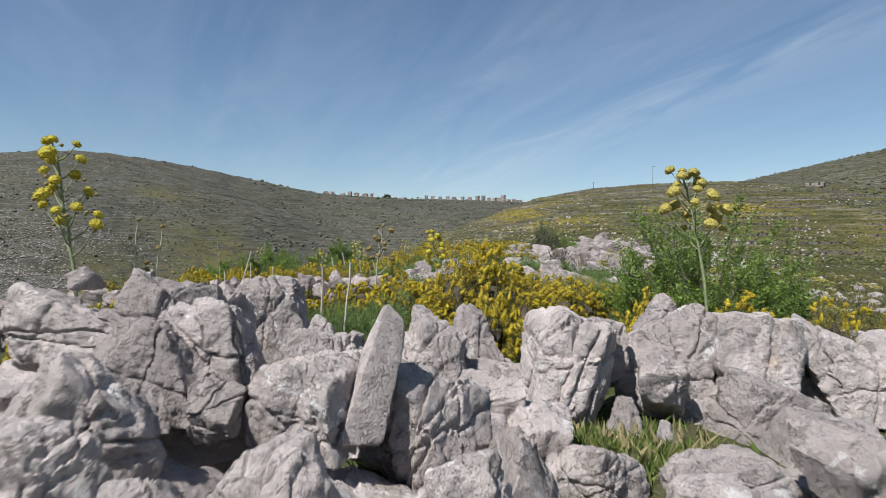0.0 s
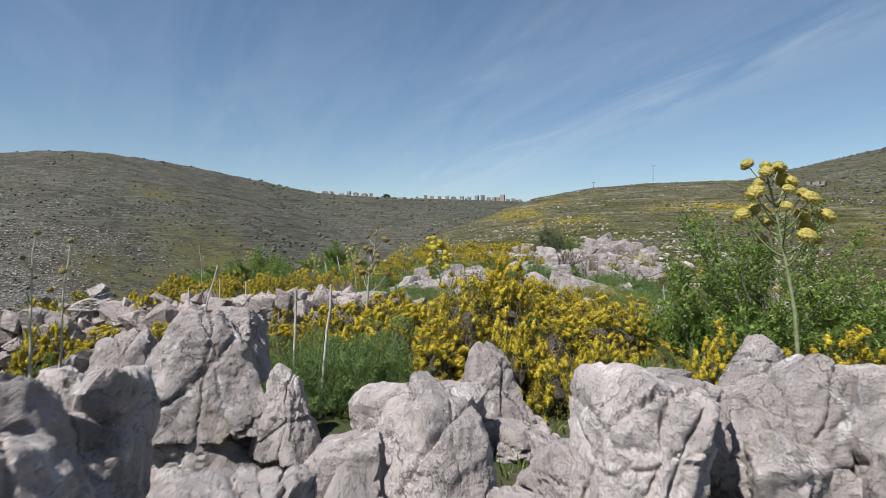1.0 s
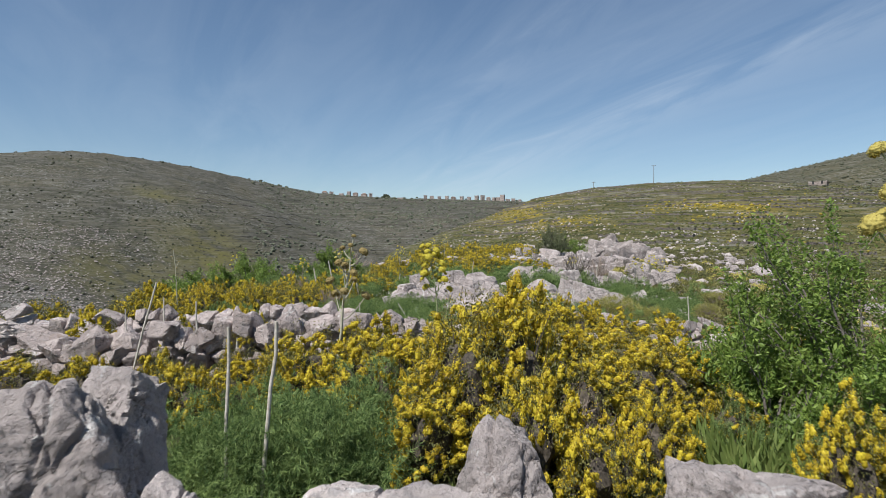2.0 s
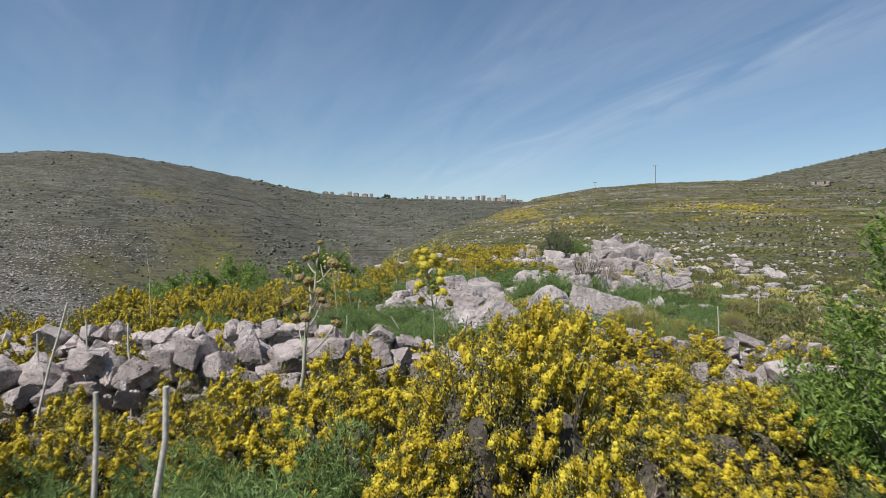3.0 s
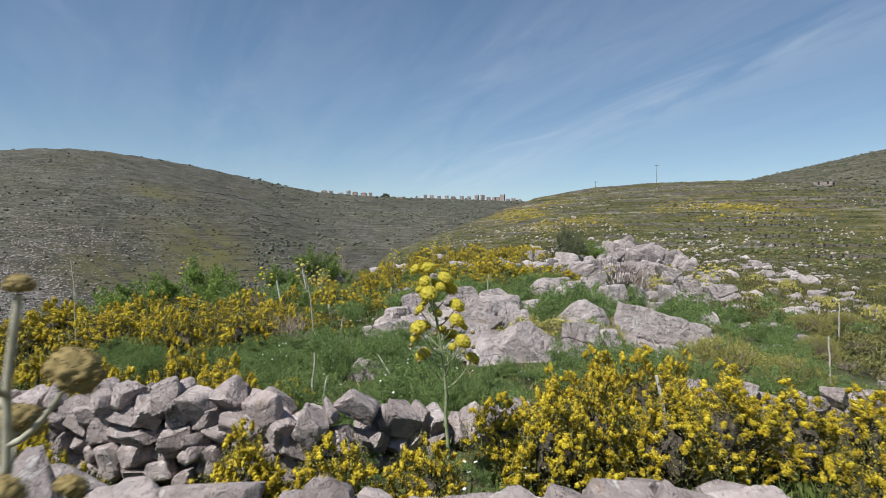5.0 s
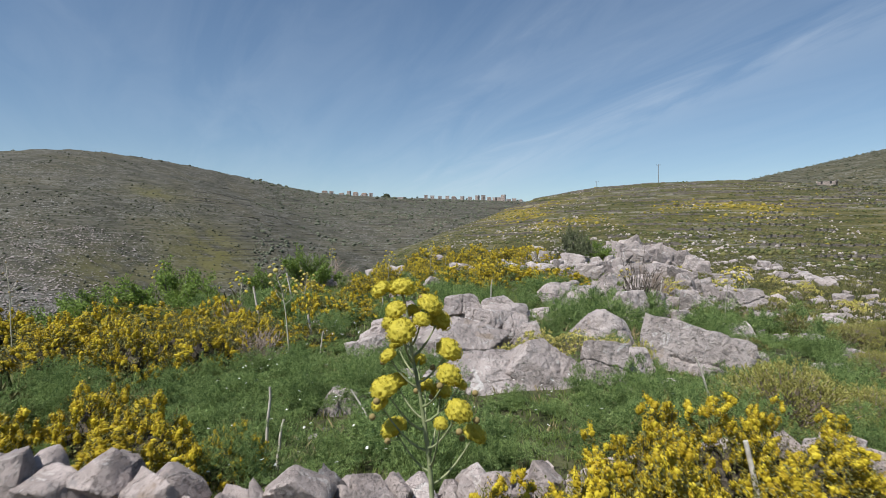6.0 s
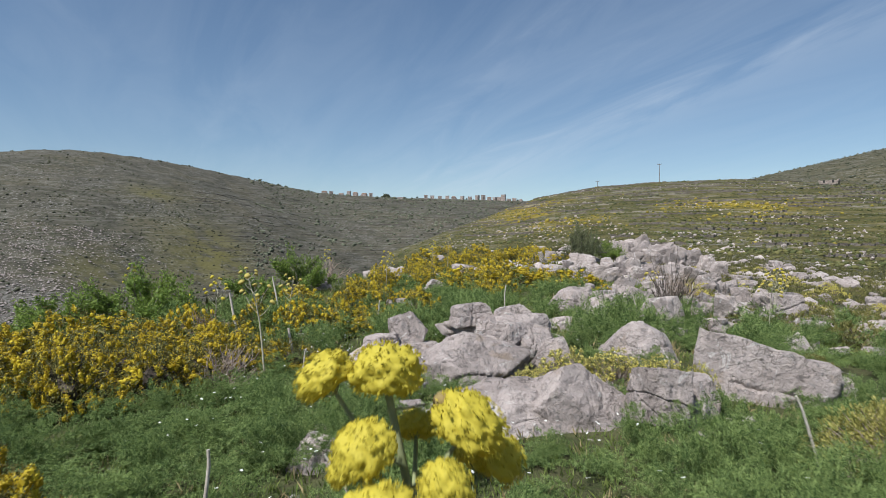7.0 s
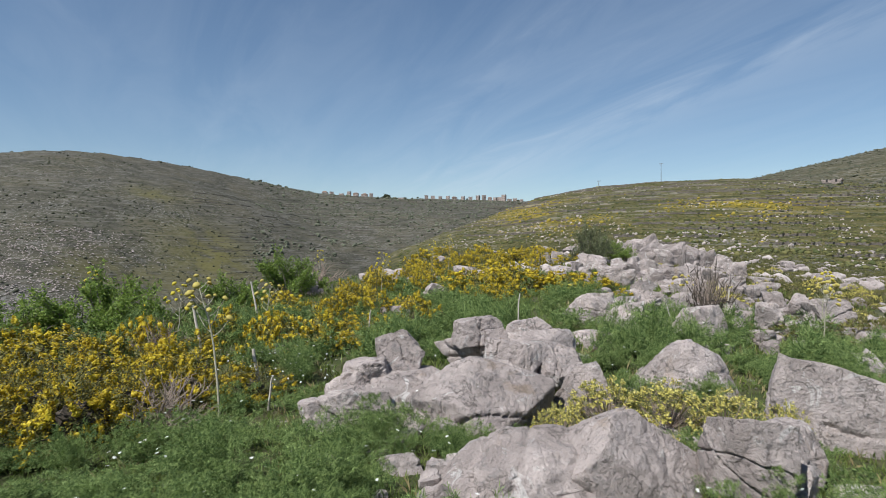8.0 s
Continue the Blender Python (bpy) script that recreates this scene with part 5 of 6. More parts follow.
put_bush(5.2, 9.9, LOWBUSH, 200, (1.0, 1.0, 1.25), "wild shrub with small bright green leaves and bare twigs")
put_bush(3.75, 10.7, LOWBUSH, 120, (0.95, 0.9, 1.15), "wild shrub with small bright green leaves beside the wall")
for x, y, sc, w in ((-7.9, 29.2, 1.35, 1.5), (-9.4, 28.5, 1.2, 1.4), (-10.8, 29.5, 1.5, 1.8), (-5.8, 37.5, 1.5, 1.3), (10.2, 52.0, 1.3, 1.4), (-6.2, 33.0, 1.0, 1.2)):
    put_bush(x, y, LOWBUSH, x * 40, (w, w, sc), "rounded bright green shrub on the slope")


put_bush(8.4, 50.0, (LOWBUSH[0], OLIVE_CROWN), 30, (1.3, 1.2, 2.2), "dark olive-green bush growing on the crag")


# ---- giant fennel in flower, in bud and dried ----
def umbel_meshes(seed, r=0.05, n=70, level=4):
    """One round umbel: a dome of small flower heads, each a soft bump with fine stamens, on rays."""
    rng = np.random.default_rng(seed)
    s, fuzz, stalks = Soup(), Soup(), Soup()
    g = np.pi * (3 - 5 ** 0.5)
    k = np.arange(n)
    z = 1 - 1.7 * (k + 0.5) / n
    D = unit(np.stack([np.cos(g * k) * (1 - z * z) ** 0.5, np.sin(g * k) * (1 - z * z) ** 0.5, z], -1) + rng.normal(0, 0.05, (n, 3)))
    lift = rng.uniform(0.86, 1.08, n)
    V, F = ico(level)
    dot = V @ D.T
    near = dot.argmax(1)
    gap = np.arccos(np.clip(dot.max(1), -1, 1)) / (1.9 / n ** 0.5)
    h = (0.80 + 0.20 * np.sqrt(np.clip(1 - gap ** 2, 0, 1))) * lift[near] * np.where(V[:, 2] < -0.75, 0.75, 1)
    s.put(V * h[:, None] * r * [1, 1, 0.9], F)
    m = n * 9 if level > 2 else n * 3
    q = D[rng.integers(0, n, m)] + rng.normal(0, 0.8 / n ** 0.5, (m, 3))
    q = unit(q) * r * [1, 1, 0.9] * 0.97
    blades(fuzz, q, unit(q) + rng.normal(0, 0.5, (m, 3)), rand_dirs(m, rng), rng.uniform(0.08, 0.15, m) * r, rng.uniform(0.05, 0.10, m) * r, 0.2)
    for d in D[::5]:
        tube(stalks, [np.array([0, 0, -0.75 * r]), d * r * 0.8], 0.0012, 0.0008, 3)
    return s, fuzz, stalks


def ferula(name, label, x, y, top, base_z, umbels, seed, head=UMBEL, stem=STALK, r=0.05, lean=(0.0, 0.0), spread=0.34, low=0.45, thick=0.016, leaves=True):
    """A flowering stalk: main stem, side branches with an umbel at each end, sheathing leaves."""
    rng = np.random.default_rng(seed)
    thing = tagged(new(name), label, "plant", "giant fennel plants")
    thing.location = (x, y, base_z)
    tall = top - base_z
    s = np.linspace(0, 1, 12)[:, None]
    pts = np.array([lean[0], lean[1], 0]) * s ** 2 + np.array([0, 0, tall]) * s + rng.normal(0, 0.012, (12, 3)) * s
    soup, wood = Soup(), Soup()
    tube(soup, pts, thick, thick * 0.35, 7)
    ends = [(pts[-1], np.array([0, 0, 1.0]))]
    for k in range(umbels - 1):
        f = low + (0.97 - low) * (k + rng.uniform(0, 0.8)) / umbels
        p = np.array([np.interp(f, s[:, 0], pts[:, q]) for q in range(3)])
        a = k * 2.4 + rng.uniform(-0.5, 0.5)
        ln = spread * (1.15 - 0.75 * (f - low) / (1 - low)) * rng.uniform(0.7, 1.15)
        out_ = np.array([math.cos(a), math.sin(a), 0])
        q = np.linspace(0, 1, 6)[:, None]
        br = p + out_ * ln * 0.75 * q + np.array([0, 0, ln * 0.75]) * q ** 1.6
        tube(soup, br, thick * 0.38, thick * 0.2, 5)
        ends.append((br[-1], unit(br[-1] - br[-3])))
    part("stalk", soup.mesh("stalk", stem, True), thing)
    heads, fuzz, rays = umbel_meshes(seed, r, 70 if y < 20 else 30, 4 if y < 20 else 2)
    hm, fm, rm = heads.mesh("umbel", head, True), fuzz.mesh("stamen", head), rays.mesh("ray", stem)
    for p, d in ends:
        ob = part("umbel", hm, thing)
        k = rng.uniform(0.5, 1.1)
        ob.matrix_local = Matrix.Translation(Vector(p) + Vector(d) * r * 0.4) @ Vector(d).to_track_quat("Z", "Y").to_matrix().to_4x4() @ Matrix.Diagonal((k, k, k * 0.85, 1))
        part("ray", rm, ob)
        if y < 20:
            part("stamen", fm, ob)
    if head == UMBEL and y < 20:                # unopened side heads
        V, F = ico(2)
        bud = mesh("bud", V * (1 + 0.25 * fbm(V * 4.0, seed, 2))[:, None] * r * 0.25, F, BUD)
        for k, (p, d) in enumerate(ends[:14]):
            a = k * 2.1
            at = Vector(p) + Vector((math.cos(a), math.sin(a), -0.25)) * r * rng.uniform(1.05, 1.5)
            twig = Soup()
            tube(twig, [np.array(p) - np.array(d) * r * 0.6, np.array(at)], 0.0022, 0.0016, 4)
            part("bud_stalk", twig.mesh("bud_stalk", stem), thing)
            part("bud", bud, thing, "small brown unopened side head").location = at
    if leaves:
        lf = Soup()
        blades(lf, [[0, 0, 0]], [[1, 0, 0.7]], [[0, 1, 0]], [0.08], [0.016], 0.3)
        me = lf.mesh("leaf_sheath", FENNEL)
        for k in range(7):
            f = rng.uniform(0.1, 0.8)
            ob = part("leaf_sheath", me, thing)
            ob.matrix_local = pose(*[float(np.interp(f, s[:, 0], pts[:, q])) for q in range(3)], 0, rng.uniform(-20, 20), k * 137) @ Matrix.Scale(rng.uniform(0.5, 1.1), 4)
    return thing


def bud_plant(x, y, top, base_z, seed, lean=(0.1, 0.0), arms=6, label="giant fennel stalk with brown unopened buds", r=0.03, thick=0.016):
    return ferula("budding_fennel", label, x, y, top, base_z, arms, seed, BUD, STALK_PALE, r, lean, 0.26, 0.5, thick)


def stick(x, y, base_z, top, seed, lean=(0.0, 0.0), thick=0.014, label="bleached dry fennel stalk standing upright"):
    rng = np.random.default_rng(seed)
    s = np.linspace(0, 1, 7)[:, None]
    pts = np.array([lean[0], lean[1], 0]) * s ** 1.3 + np.array([0, 0, top - base_z]) * s + rng.normal(0, 0.008, (7, 3)) * s
    soup = Soup()
    tube(soup, pts, thick, thick * 0.75, 7)
    ob = tagged(new("dry_stalk", soup.mesh("dry_stalk", DRY_STALK, True)), label, "plant", "dry stalks")
    ob.location = (x, y, base_z - 0.03)
    return ob


ferula("giant_fennel", "flowering giant fennel with round yellow umbels behind the rocks", -3.44, 6.3, 3.10, 0.75, 19, 201, UMBEL, STALK, 0.078, (-0.28, 0), 0.36, 0.5, 0.026)
ferula("giant_fennel", "tall giant fennel with ochre seed umbels beside the shrub", 3.35, 7.75, 2.95, 0.55, 24, 202, UMBEL_OLD, STALK, 0.082, (-0.32, 0), 0.42, 0.60, 0.026)
ferula("giant_fennel", "flowering giant fennel with large yellow umbels by the wall", 0.02, 14.05, 2.41, 0.62, 24, 203, UMBEL, STALK, 0.065, (-0.15, 0), 0.29, 0.48, 0.018)
bud_plant(-1.05, 10.45, 2.50, 0.65, 204, (0.20, 0.0), 12, thick=0.022, r=0.05)
ferula("giant_fennel", "tall dry giant fennel with a few ochre umbels beside the broom", -2.85, 22.6, 2.32, 0.45, 15, 208, UMBEL_OLD, STALK_PALE, 0.05, (-0.28, 0), 0.3, 0.6, 0.018, False)
bud_plant(-3.25, 6.95, 2.35, 0.7, 205, (0.05, 0.0), 4)
bud_plant(-3.05, 7.0, 2.28, 0.7, 206, (0.08, 0.0), 4)
bud_plant(-8.0, 22.5, 2.35, 0.2, 207, (-0.1, 0.0), 6)
for k, (x, y, top, n) in enumerate([(-0.6, 42, 3.0, 8), (-3.7, 27.5, 1.95, 9), (-2.2, 36.0, 2.5, 9), (7.4, 27.0, 2.0, 9), (8.6, 29.0, 2.1, 10), (5.5, 29.5, 2.0, 7), (-9.0, 30.5, 2.1, 9), (0.2, 47.0, 3.4, 9), (-5.2, 26.8, 1.95, 9), (9.6, 30.5, 1.95, 9), (-6.0, 44, 2.6, 9)]):
    ferula("giant_fennel", "slender giant fennel with small yellow umbels on the slope", x, y, top, height(x, y) - 0.03, n + 5, 220 + k, UMBEL_OLD if k % 2 else UMBEL, STALK_PALE, 0.052, (0.1, 0), 0.34, 0.5, 0.014, False)
STICKS_NEAR = [(-1.20, 8.24, 1.89, 0.12, 0.017), (-3.66, 11.1, 2.02, 0.38, 0.014), (-1.50, 8.38, 1.83, 0.02, 0.015), (-3.05, 11.8, 1.75, -0.06, 0.013), (-2.6, 11.9, 1.55, 0.0, 0.013), (-3.9, 11.7, 1.65, -0.08, 0.011), (-3.5, 11.75, 1.78, 0.0, 0.011)]
STICKS_FAR = [(2.15, 15.05, 1.42, -0.14, 0.022), (-1.58, 17.1, 0.98, 0.05, 0.016), (-1.8, 17.5, 1.22, 0.04, 0.017), (-2.55, 23.3, 1.35, -0.1, 0.028), (-4.4, 26.0, 1.75, -0.2, 0.03), (-2.3, 22.8, 1.1, 0.05, 0.016), (-4.6, 30.0, 1.9, -0.2, 0.03),
        (-1.6, 27.5, 1.45, 0.04, 0.018), (1.1, 24.6, 2.0, 0.02, 0.014), (6.2, 19.0, 1.25, -0.05, 0.016), (6.4, 28.9, 1.75, 0.03, 0.02), (3.4, 18.6, 1.35, -0.25, 0.016), (4.3, 26.5, 1.75, -0.2, 0.014), (-0.55, 17.4, 1.2, -0.35, 0.012), (9.9, 24.5, 1.3, 0.02, 0.016), (3.1, 26.0, 1.7, 0.1, 0.012)]
for k, (x, y, top, lx, th) in enumerate(STICKS_NEAR + STICKS_FAR):
    stick(x, y, height(x, y), top, 400 + k, (lx, 0), th)


# spurge cushions and grey thorn bushes on the knoll
def cushion(seed, radius, tall, n, mat, leaf=0.03, m=14, bloom=0):
    rng = np.random.default_rng(seed)
    wood, tip, top = Soup(), Soup(), Soup()
    for k in range(n):
        a, e = rng.uniform(0, 6.283), np.arcsin(rng.uniform(0.02, 1.0))
        q = np.array([math.cos(a) * math.cos(e) * radius, math.sin(a) * math.cos(e) * radius, tall * math.sin(e)]) * rng.uniform(0.72, 1.05)
        tube(wood, [q * 0.1, q], 0.004, 0.002, 3)
        if mat:
            blades(tip, q + rng.normal(0, 0.016, (m, 3)), rand_dirs(m, rng) + unit(q) + [0, 0, 0.5], rand_dirs(m, rng), rng.uniform(0.7, 1.3, m) * leaf, rng.uniform(0.3, 0.6, m) * leaf, 0.2)
            if bloom:
                c = q * 1.04 + rng.normal(0, 0.012, (bloom, 3))
                blades(top, c, rand_dirs(bloom, rng) * [1, 1, 0.4], rand_dirs(bloom, rng) * [1, 1, 0.3], rng.uniform(0.024, 0.042, bloom), rng.uniform(0.022, 0.036, bloom), 0.2)
    return wood.mesh("twig", TWIG_PALE), (tip.mesh("leaf_tip", mat) if mat else None), (top.mesh("blossom", SPURGE) if bloom else None)


SPURGE_LEAF = leafy("spurge_leaf", (0.16, 0.18, 0.07), (0.32, 0.32, 0.14))
CUSH = cushion(1, 0.5, 0.42, 190, SPURGE_LEAF, 0.030, 14, 13)
PHRYGANA = leafy("phrygana_leaf", (0.13, 0.135, 0.038), (0.28, 0.25, 0.085))
PHRYGANA_TIP = leafy("phrygana_tip", (0.21, 0.21, 0.05), (0.38, 0.34, 0.10))
CUSH_G = cushion(2, 0.5, 0.42, 620, PHRYGANA_TIP, 0.022, 22)
CUSH_FAR = cushion(4, 0.5, 0.42, 70, PHRYGANA, 0.075, 8), cushion(5, 0.5, 0.42, 70, SPURGE, 0.075, 8)
THORN = tree_bush(17, 0.46, 0.56, 200, 0.02, 34, 0.4)[0], None, None
THORN[0].materials[0] = TWIG_PALE
BARE = tree_bush(18, 0.46, 0.56, 200, 0.02, 26, 0.4)[0], None, None
BARE[0].materials[0] = TWIG_AND_CORE
for k, (x, y, w, tall, kind) in enumerate([(1.75, 21.75, 0.95, 0.50, CUSH), (2.35, 21.6, 1.0, 0.52, CUSH), (2.9, 21.4, 0.8, 0.48, CUSH), (1.15, 21.4, 0.6, 0.36, CUSH), (4.2, 18.5, 1.9, 0.85, CUSH_G), (5.1, 18.3, 1.4, 0.7, CUSH_G), (3.3, 21.0, 0.5, 0.5, CUSH),
        (7.2, 32.0, 1.6, 1.0, THORN), (5.1, 27.0, 1.2, 1.45, BARE), (1.3, 24.6, 1.1, 0.45, THORN), (-5.3, 40.0, 2.6, 1.2, THORN), (-4.8, 25.4, 1.0, 0.8, THORN), (1.1, 8.9, 0.8, 0.62, THORN), (4.9, 22.2, 0.6, 0.45, CUSH), (6.0, 17.8, 1.1, 0.5, CUSH_G),
        (-3.3, 22.0, 1.2, 0.7, THORN), (8.2, 22.6, 1.0, 0.5, CUSH_G), (10.0, 26.0, 1.4, 0.5, CUSH_G), (12.0, 27.5, 1.4, 0.5, CUSH_G)]):
    nm = "thorn_bush" if kind[1] is None else "spurge_cushion"
    parts = [(nm_, me) for nm_, me in zip(("twig", "leaf_tip", "blossom"), kind) if me]
    plant(nm, parts, "leafless grey thorn bush among the rocks" if kind[1] is None else "low yellow-green spurge cushion between limestone rocks", "bush", nm, x, y, None, k * 50, (w, w, tall / (0.6 if kind[1] is None else 0.42)))

rng = np.random.default_rng(91)
for k in range(330):
    y = rng.uniform(20, 66)
    x = rng.uniform(0.22, 0.85) * (y - 8) * rng.uniform(0.8, 1.0) + 3
    if height(x, y) > 3:
        continue
    w = rng.uniform(0.5, 1.4)
    kind = CUSH_FAR[k % 4 == 3]
    plant("spurge_cushion", [("twig", kind[0]), ("leaf_tip", kind[1])], "low green cushion of scrub on the stony slope", "bush", "slope cushions", x, y, None, k * 40, (w, w, rng.uniform(0.5, 1.0) * w))

# daisies
rng = np.random.default_rng(12)
s = Soup()
for x0, x1, y0, y1, n in ((-3.2, 0.2, 16.2, 24.5, 150), (0.3, 3.2, 16.8, 19.6, 36), (0.0, 1.2, 12.9, 15.2, 30), (-3.5, -1.5, 23, 27, 70), (0.5, 3.5, 21.5, 26, 40)):
    for _ in range(n):
        x, y = rng.uniform(x0, x1), rng.uniform(y0, y1)
        z = height(x, y) + rng.uniform(0.18, 0.42)
        a = np.arange(9) * 6.283 / 9
        tilt = rng.normal(0, 0.3, 2)
        way = np.stack([np.cos(a), np.sin(a), 0.15 + tilt[0] * np.cos(a) + tilt[1] * np.sin(a)], -1)
        blades(s, np.repeat([[x, y, z]], 9, 0), way, np.stack([-np.sin(a), np.cos(a), 0 * a], -1), np.full(9, 0.02), np.full(9, 0.011), 0.0)
tagged(new("daisies", s.mesh("daisies", WHITE_PETAL)), "scattered white daisies in the green herbs", "flowers", kind="stuff")

# ---- hills far off: scrub, terrace walls, village, poles ----
OCTA = np.array([[1, 0, 0], [0, 1, 0], [-1, 0, 0], [0, -1, 0], [0, 0, 1]], float), np.array([[0, 1, 4], [1, 2, 4], [2, 3, 4], [3, 0, 4]])


def scatter(name, label, mat, seed, n, bearing, rng_r, size, level=1, keep=None, squash=0.8, cat="bushes", lobes=1):
    rng = np.random.default_rng(seed)
    b = np.radians(rng.uniform(*bearing, n))
    r = np.exp(rng.uniform(math.log(rng_r[0]), math.log(rng_r[1]), n))
    x, y = r * np.sin(b), r * np.cos(b)
    z, wr, wl, wb = land(x, y)
    ok = np.ones(n, bool) if keep is None else keep(x, y, z, wr, wl, wb, rng)
    x, y, z = x[ok], y[ok], z[ok]
    V, F = ico(level) if level else OCTA
    if lobes > 1:                               # each bush is a few lobes close together
        x, y, z = (np.repeat(c, lobes) for c in (x, y, z))
        off = rng.normal(0, 0.55 * (size[0] + size[1]) / 2, (3, len(x)))
        x, y, z = x + off[0], y + off[1], z + np.abs(off[2]) * 0.5
    n = len(x)
    q = rng.uniform(size[0], size[1], n) * (0.6 + 0.8 * rng.random(n) ** 2)
    W = V[None] * q[:, None, None] * np.array([1, 1, squash])
    W = W * rng.uniform(0.65, 1.3, (n, len(V), 1))
    W = W + np.stack([x, y, z + q * squash * 0.35], -1)[:, None]
    G = F[None] + (np.arange(n) * len(V))[:, None, None]
    tagged(new(name, mesh(name, W.reshape(-1, 3), G.reshape(-1, 3), mat, cat == "bushes")), label, cat, kind="stuff")


def tufts(name, label, mat, seed, n, bearing, rng_r, tall, keep):
    """Low scrub close enough to show its leaves: sprays of small blades."""
    rng = np.random.default_rng(seed)
    b = np.radians(rng.uniform(*bearing, n))
    r = np.exp(rng.uniform(math.log(rng_r[0]), math.log(rng_r[1]), n))
    x, y = r * np.sin(b), r * np.cos(b)
    z, wr, wl, wb = land(x, y)
    ok = keep(x, y, z)
    x, y, z = (np.repeat(c[ok], 14) for c in (x, y, z))
    q = np.repeat(rng.uniform(tall[0], tall[1], ok.sum()), 14)
    way = rng.normal(0, 0.6, (len(x), 3)) + [0, 0, 0.9]
    s = Soup()
    base = np.stack([x, y, z - 0.02], -1) + rng.normal(0, 0.35, (len(x), 3)) * q[:, None] * [1, 1, 0.2]
    blades(s, base, way, rand_dirs(len(x), rng), q * rng.uniform(0.5, 1.1, len(x)), q * rng.uniform(0.15, 0.32, len(x)), 0.2)
    tagged(new(name, s.mesh(name, mat)), label, "bushes", kind="stuff")


def clump(x, y, scale, seed, cut):
    return fbm(np.stack([x, y, 0 * x], -1) / scale, seed, 3) > cut


def golden(x, y, z):
    """Where the broom flowers on the terraced hill."""
    b, up = np.degrees(np.arctan2(x, y)), (z - EYE) / np.hypot(x, y)
    w = np.exp(-((b - 9.2) / 4.6) ** 2 - ((up - 0.055) / 0.02) ** 2) + np.exp(-((b - 24.0) / 4.6) ** 2 - ((up - 0.060) / 0.013) ** 2)
    return w * smooth01((fbm(np.stack([x, y, 0 * x], -1) / 28, 44, 4) + 0.12) / 0.2) + 0.004


def contour(x, y, z, step, share, seed=51):
    """True in bands that follow the terraces."""
    lift = z + 1.4 * fbm(np.stack([x / 60, y / 60, 0 * x], -1), seed, 3)
    return (lift / step) % 1.0 < share


PHRYGANA_LOW = leafy("low_scrub_leaf", (0.058, 0.066, 0.022), (0.17, 0.155, 0.055), 0.7, 0.12, 1.0)
SCRUB = leafy("hill_scrub", (0.055, 0.060, 0.038), (0.105, 0.105, 0.068), 0.9, 0.0, 0.05)
OLIVE = leafy("olive_crown", (0.080, 0.090, 0.060), (0.140, 0.146, 0.100), 0.9, 0.0, 0.05)
SCRUB_R = leafy("hill_scrub_green", (0.06, 0.072, 0.024), (0.13, 0.12, 0.042), 0.9, 0.0, 0.05)
SCRUB_GOLD = leafy("hill_broom", (0.17, 0.14, 0.022), (0.30, 0.23, 0.03), 0.8, 0.0, 0.1)
scatter("hill_scrub", "grey-green scrub and olive bushes dotting the far hillside", SCRUB, 1, 12000, (-44, 12), (330, 1480), (0.5, 1.3), 1, keep=lambda x, y, z, wr, wl, wb, g: (wl > 0.5) & (clump(x, y, 120, 3, -0.02) | (g.random(len(x)) < 0.3)))
scatter("olive_trees", "small grey-green olive trees in loose rows on the far terraces", OLIVE, 21, 3600, (-17, 9), (640, 1450), (1.2, 2.5), 1, keep=lambda x, y, z, wr, wl, wb, g: (wl > 0.5) & clump(x, y, 160, 23, -0.10), cat="trees")
scatter("ridge_trees", "small dark trees along the far skyline", SCRUB, 2, 240, (-40, 12), (980, 1520), (2.0, 4.5), keep=lambda x, y, z, wr, wl, wb, g: (wl > 0.5) & (z > 0.9 * np.hypot(x, y) * np.interp(np.degrees(np.arctan2(x, y)), [p[0] for p in SKY_LEFT], [p[1] for p in SKY_LEFT])))
scatter("slope_scrub", "low green cushions of scrub along the terraced hill", SCRUB_R, 3, 26000, (-4, 44), (110, 470), (0.14, 0.46), 1, keep=lambda x, y, z, wr, wl, wb, g: (wr > 0.4) & (contour(x, y, z, 1.9, 0.34) | (g.random(len(x)) < 0.2)), squash=0.7)
scatter("slope_thicket", "dark green bushes scattered over the terraced hill", SCRUB, 31, 2600, (0, 44), (120, 460), (0.3, 0.75), 1, keep=lambda x, y, z, wr, wl, wb, g: (wr > 0.4) & clump(x, y, 35, 33, 0.0) & contour(x, y, z, 3.8, 0.4), squash=0.7)
tufts("terrace_scrub", "low tufts of scrub along the foot of the terraced hill", PHRYGANA_LOW, 23, 11000, (-4, 44), (45, 190), (0.15, 0.42), lambda x, y, z: z < 30)
scatter("slope_broom", "yellow flowering broom patches on the terraced hill", SCRUB_GOLD, 4, 16000, (-6, 44), (90, 470), (0.25, 0.6), keep=lambda x, y, z, wr, wl, wb, g: (wr > 0.4) & (g.random(len(x)) < golden(x, y, z)), squash=0.8)
scatter("slope_trees", "dark green bushes along the terraces", SCRUB, 6, 46, (29, 44), (290, 400), (0.45, 0.95), lobes=9, keep=lambda x, y, z, wr, wl, wb, g: (wr > 0.4))
scatter("back_scrub", "scrub on the distant hill behind", SCRUB, 7, 4500, (22, 44), (450, 1000), (0.9, 1.8), 0, keep=lambda x, y, z, wr, wl, wb, g: wb > 0.5)
scatter("scree", "pale limestone scree and blocks on the far slope", ROCK_FAR, 8, 20000, (-46, -18), (300, 640), (0.3, 1.1), 0, lambda x, y, z, wr, wl, wb, g: (wl > 0.5) & (np.degrees(np.arctan2(x, y)) + 14 * fbm(np.stack([x, y, 0 * x], -1) / 90, 42, 4) < -28.5 + 1.5 * g.normal(size=len(x))), 0.7, "stones")
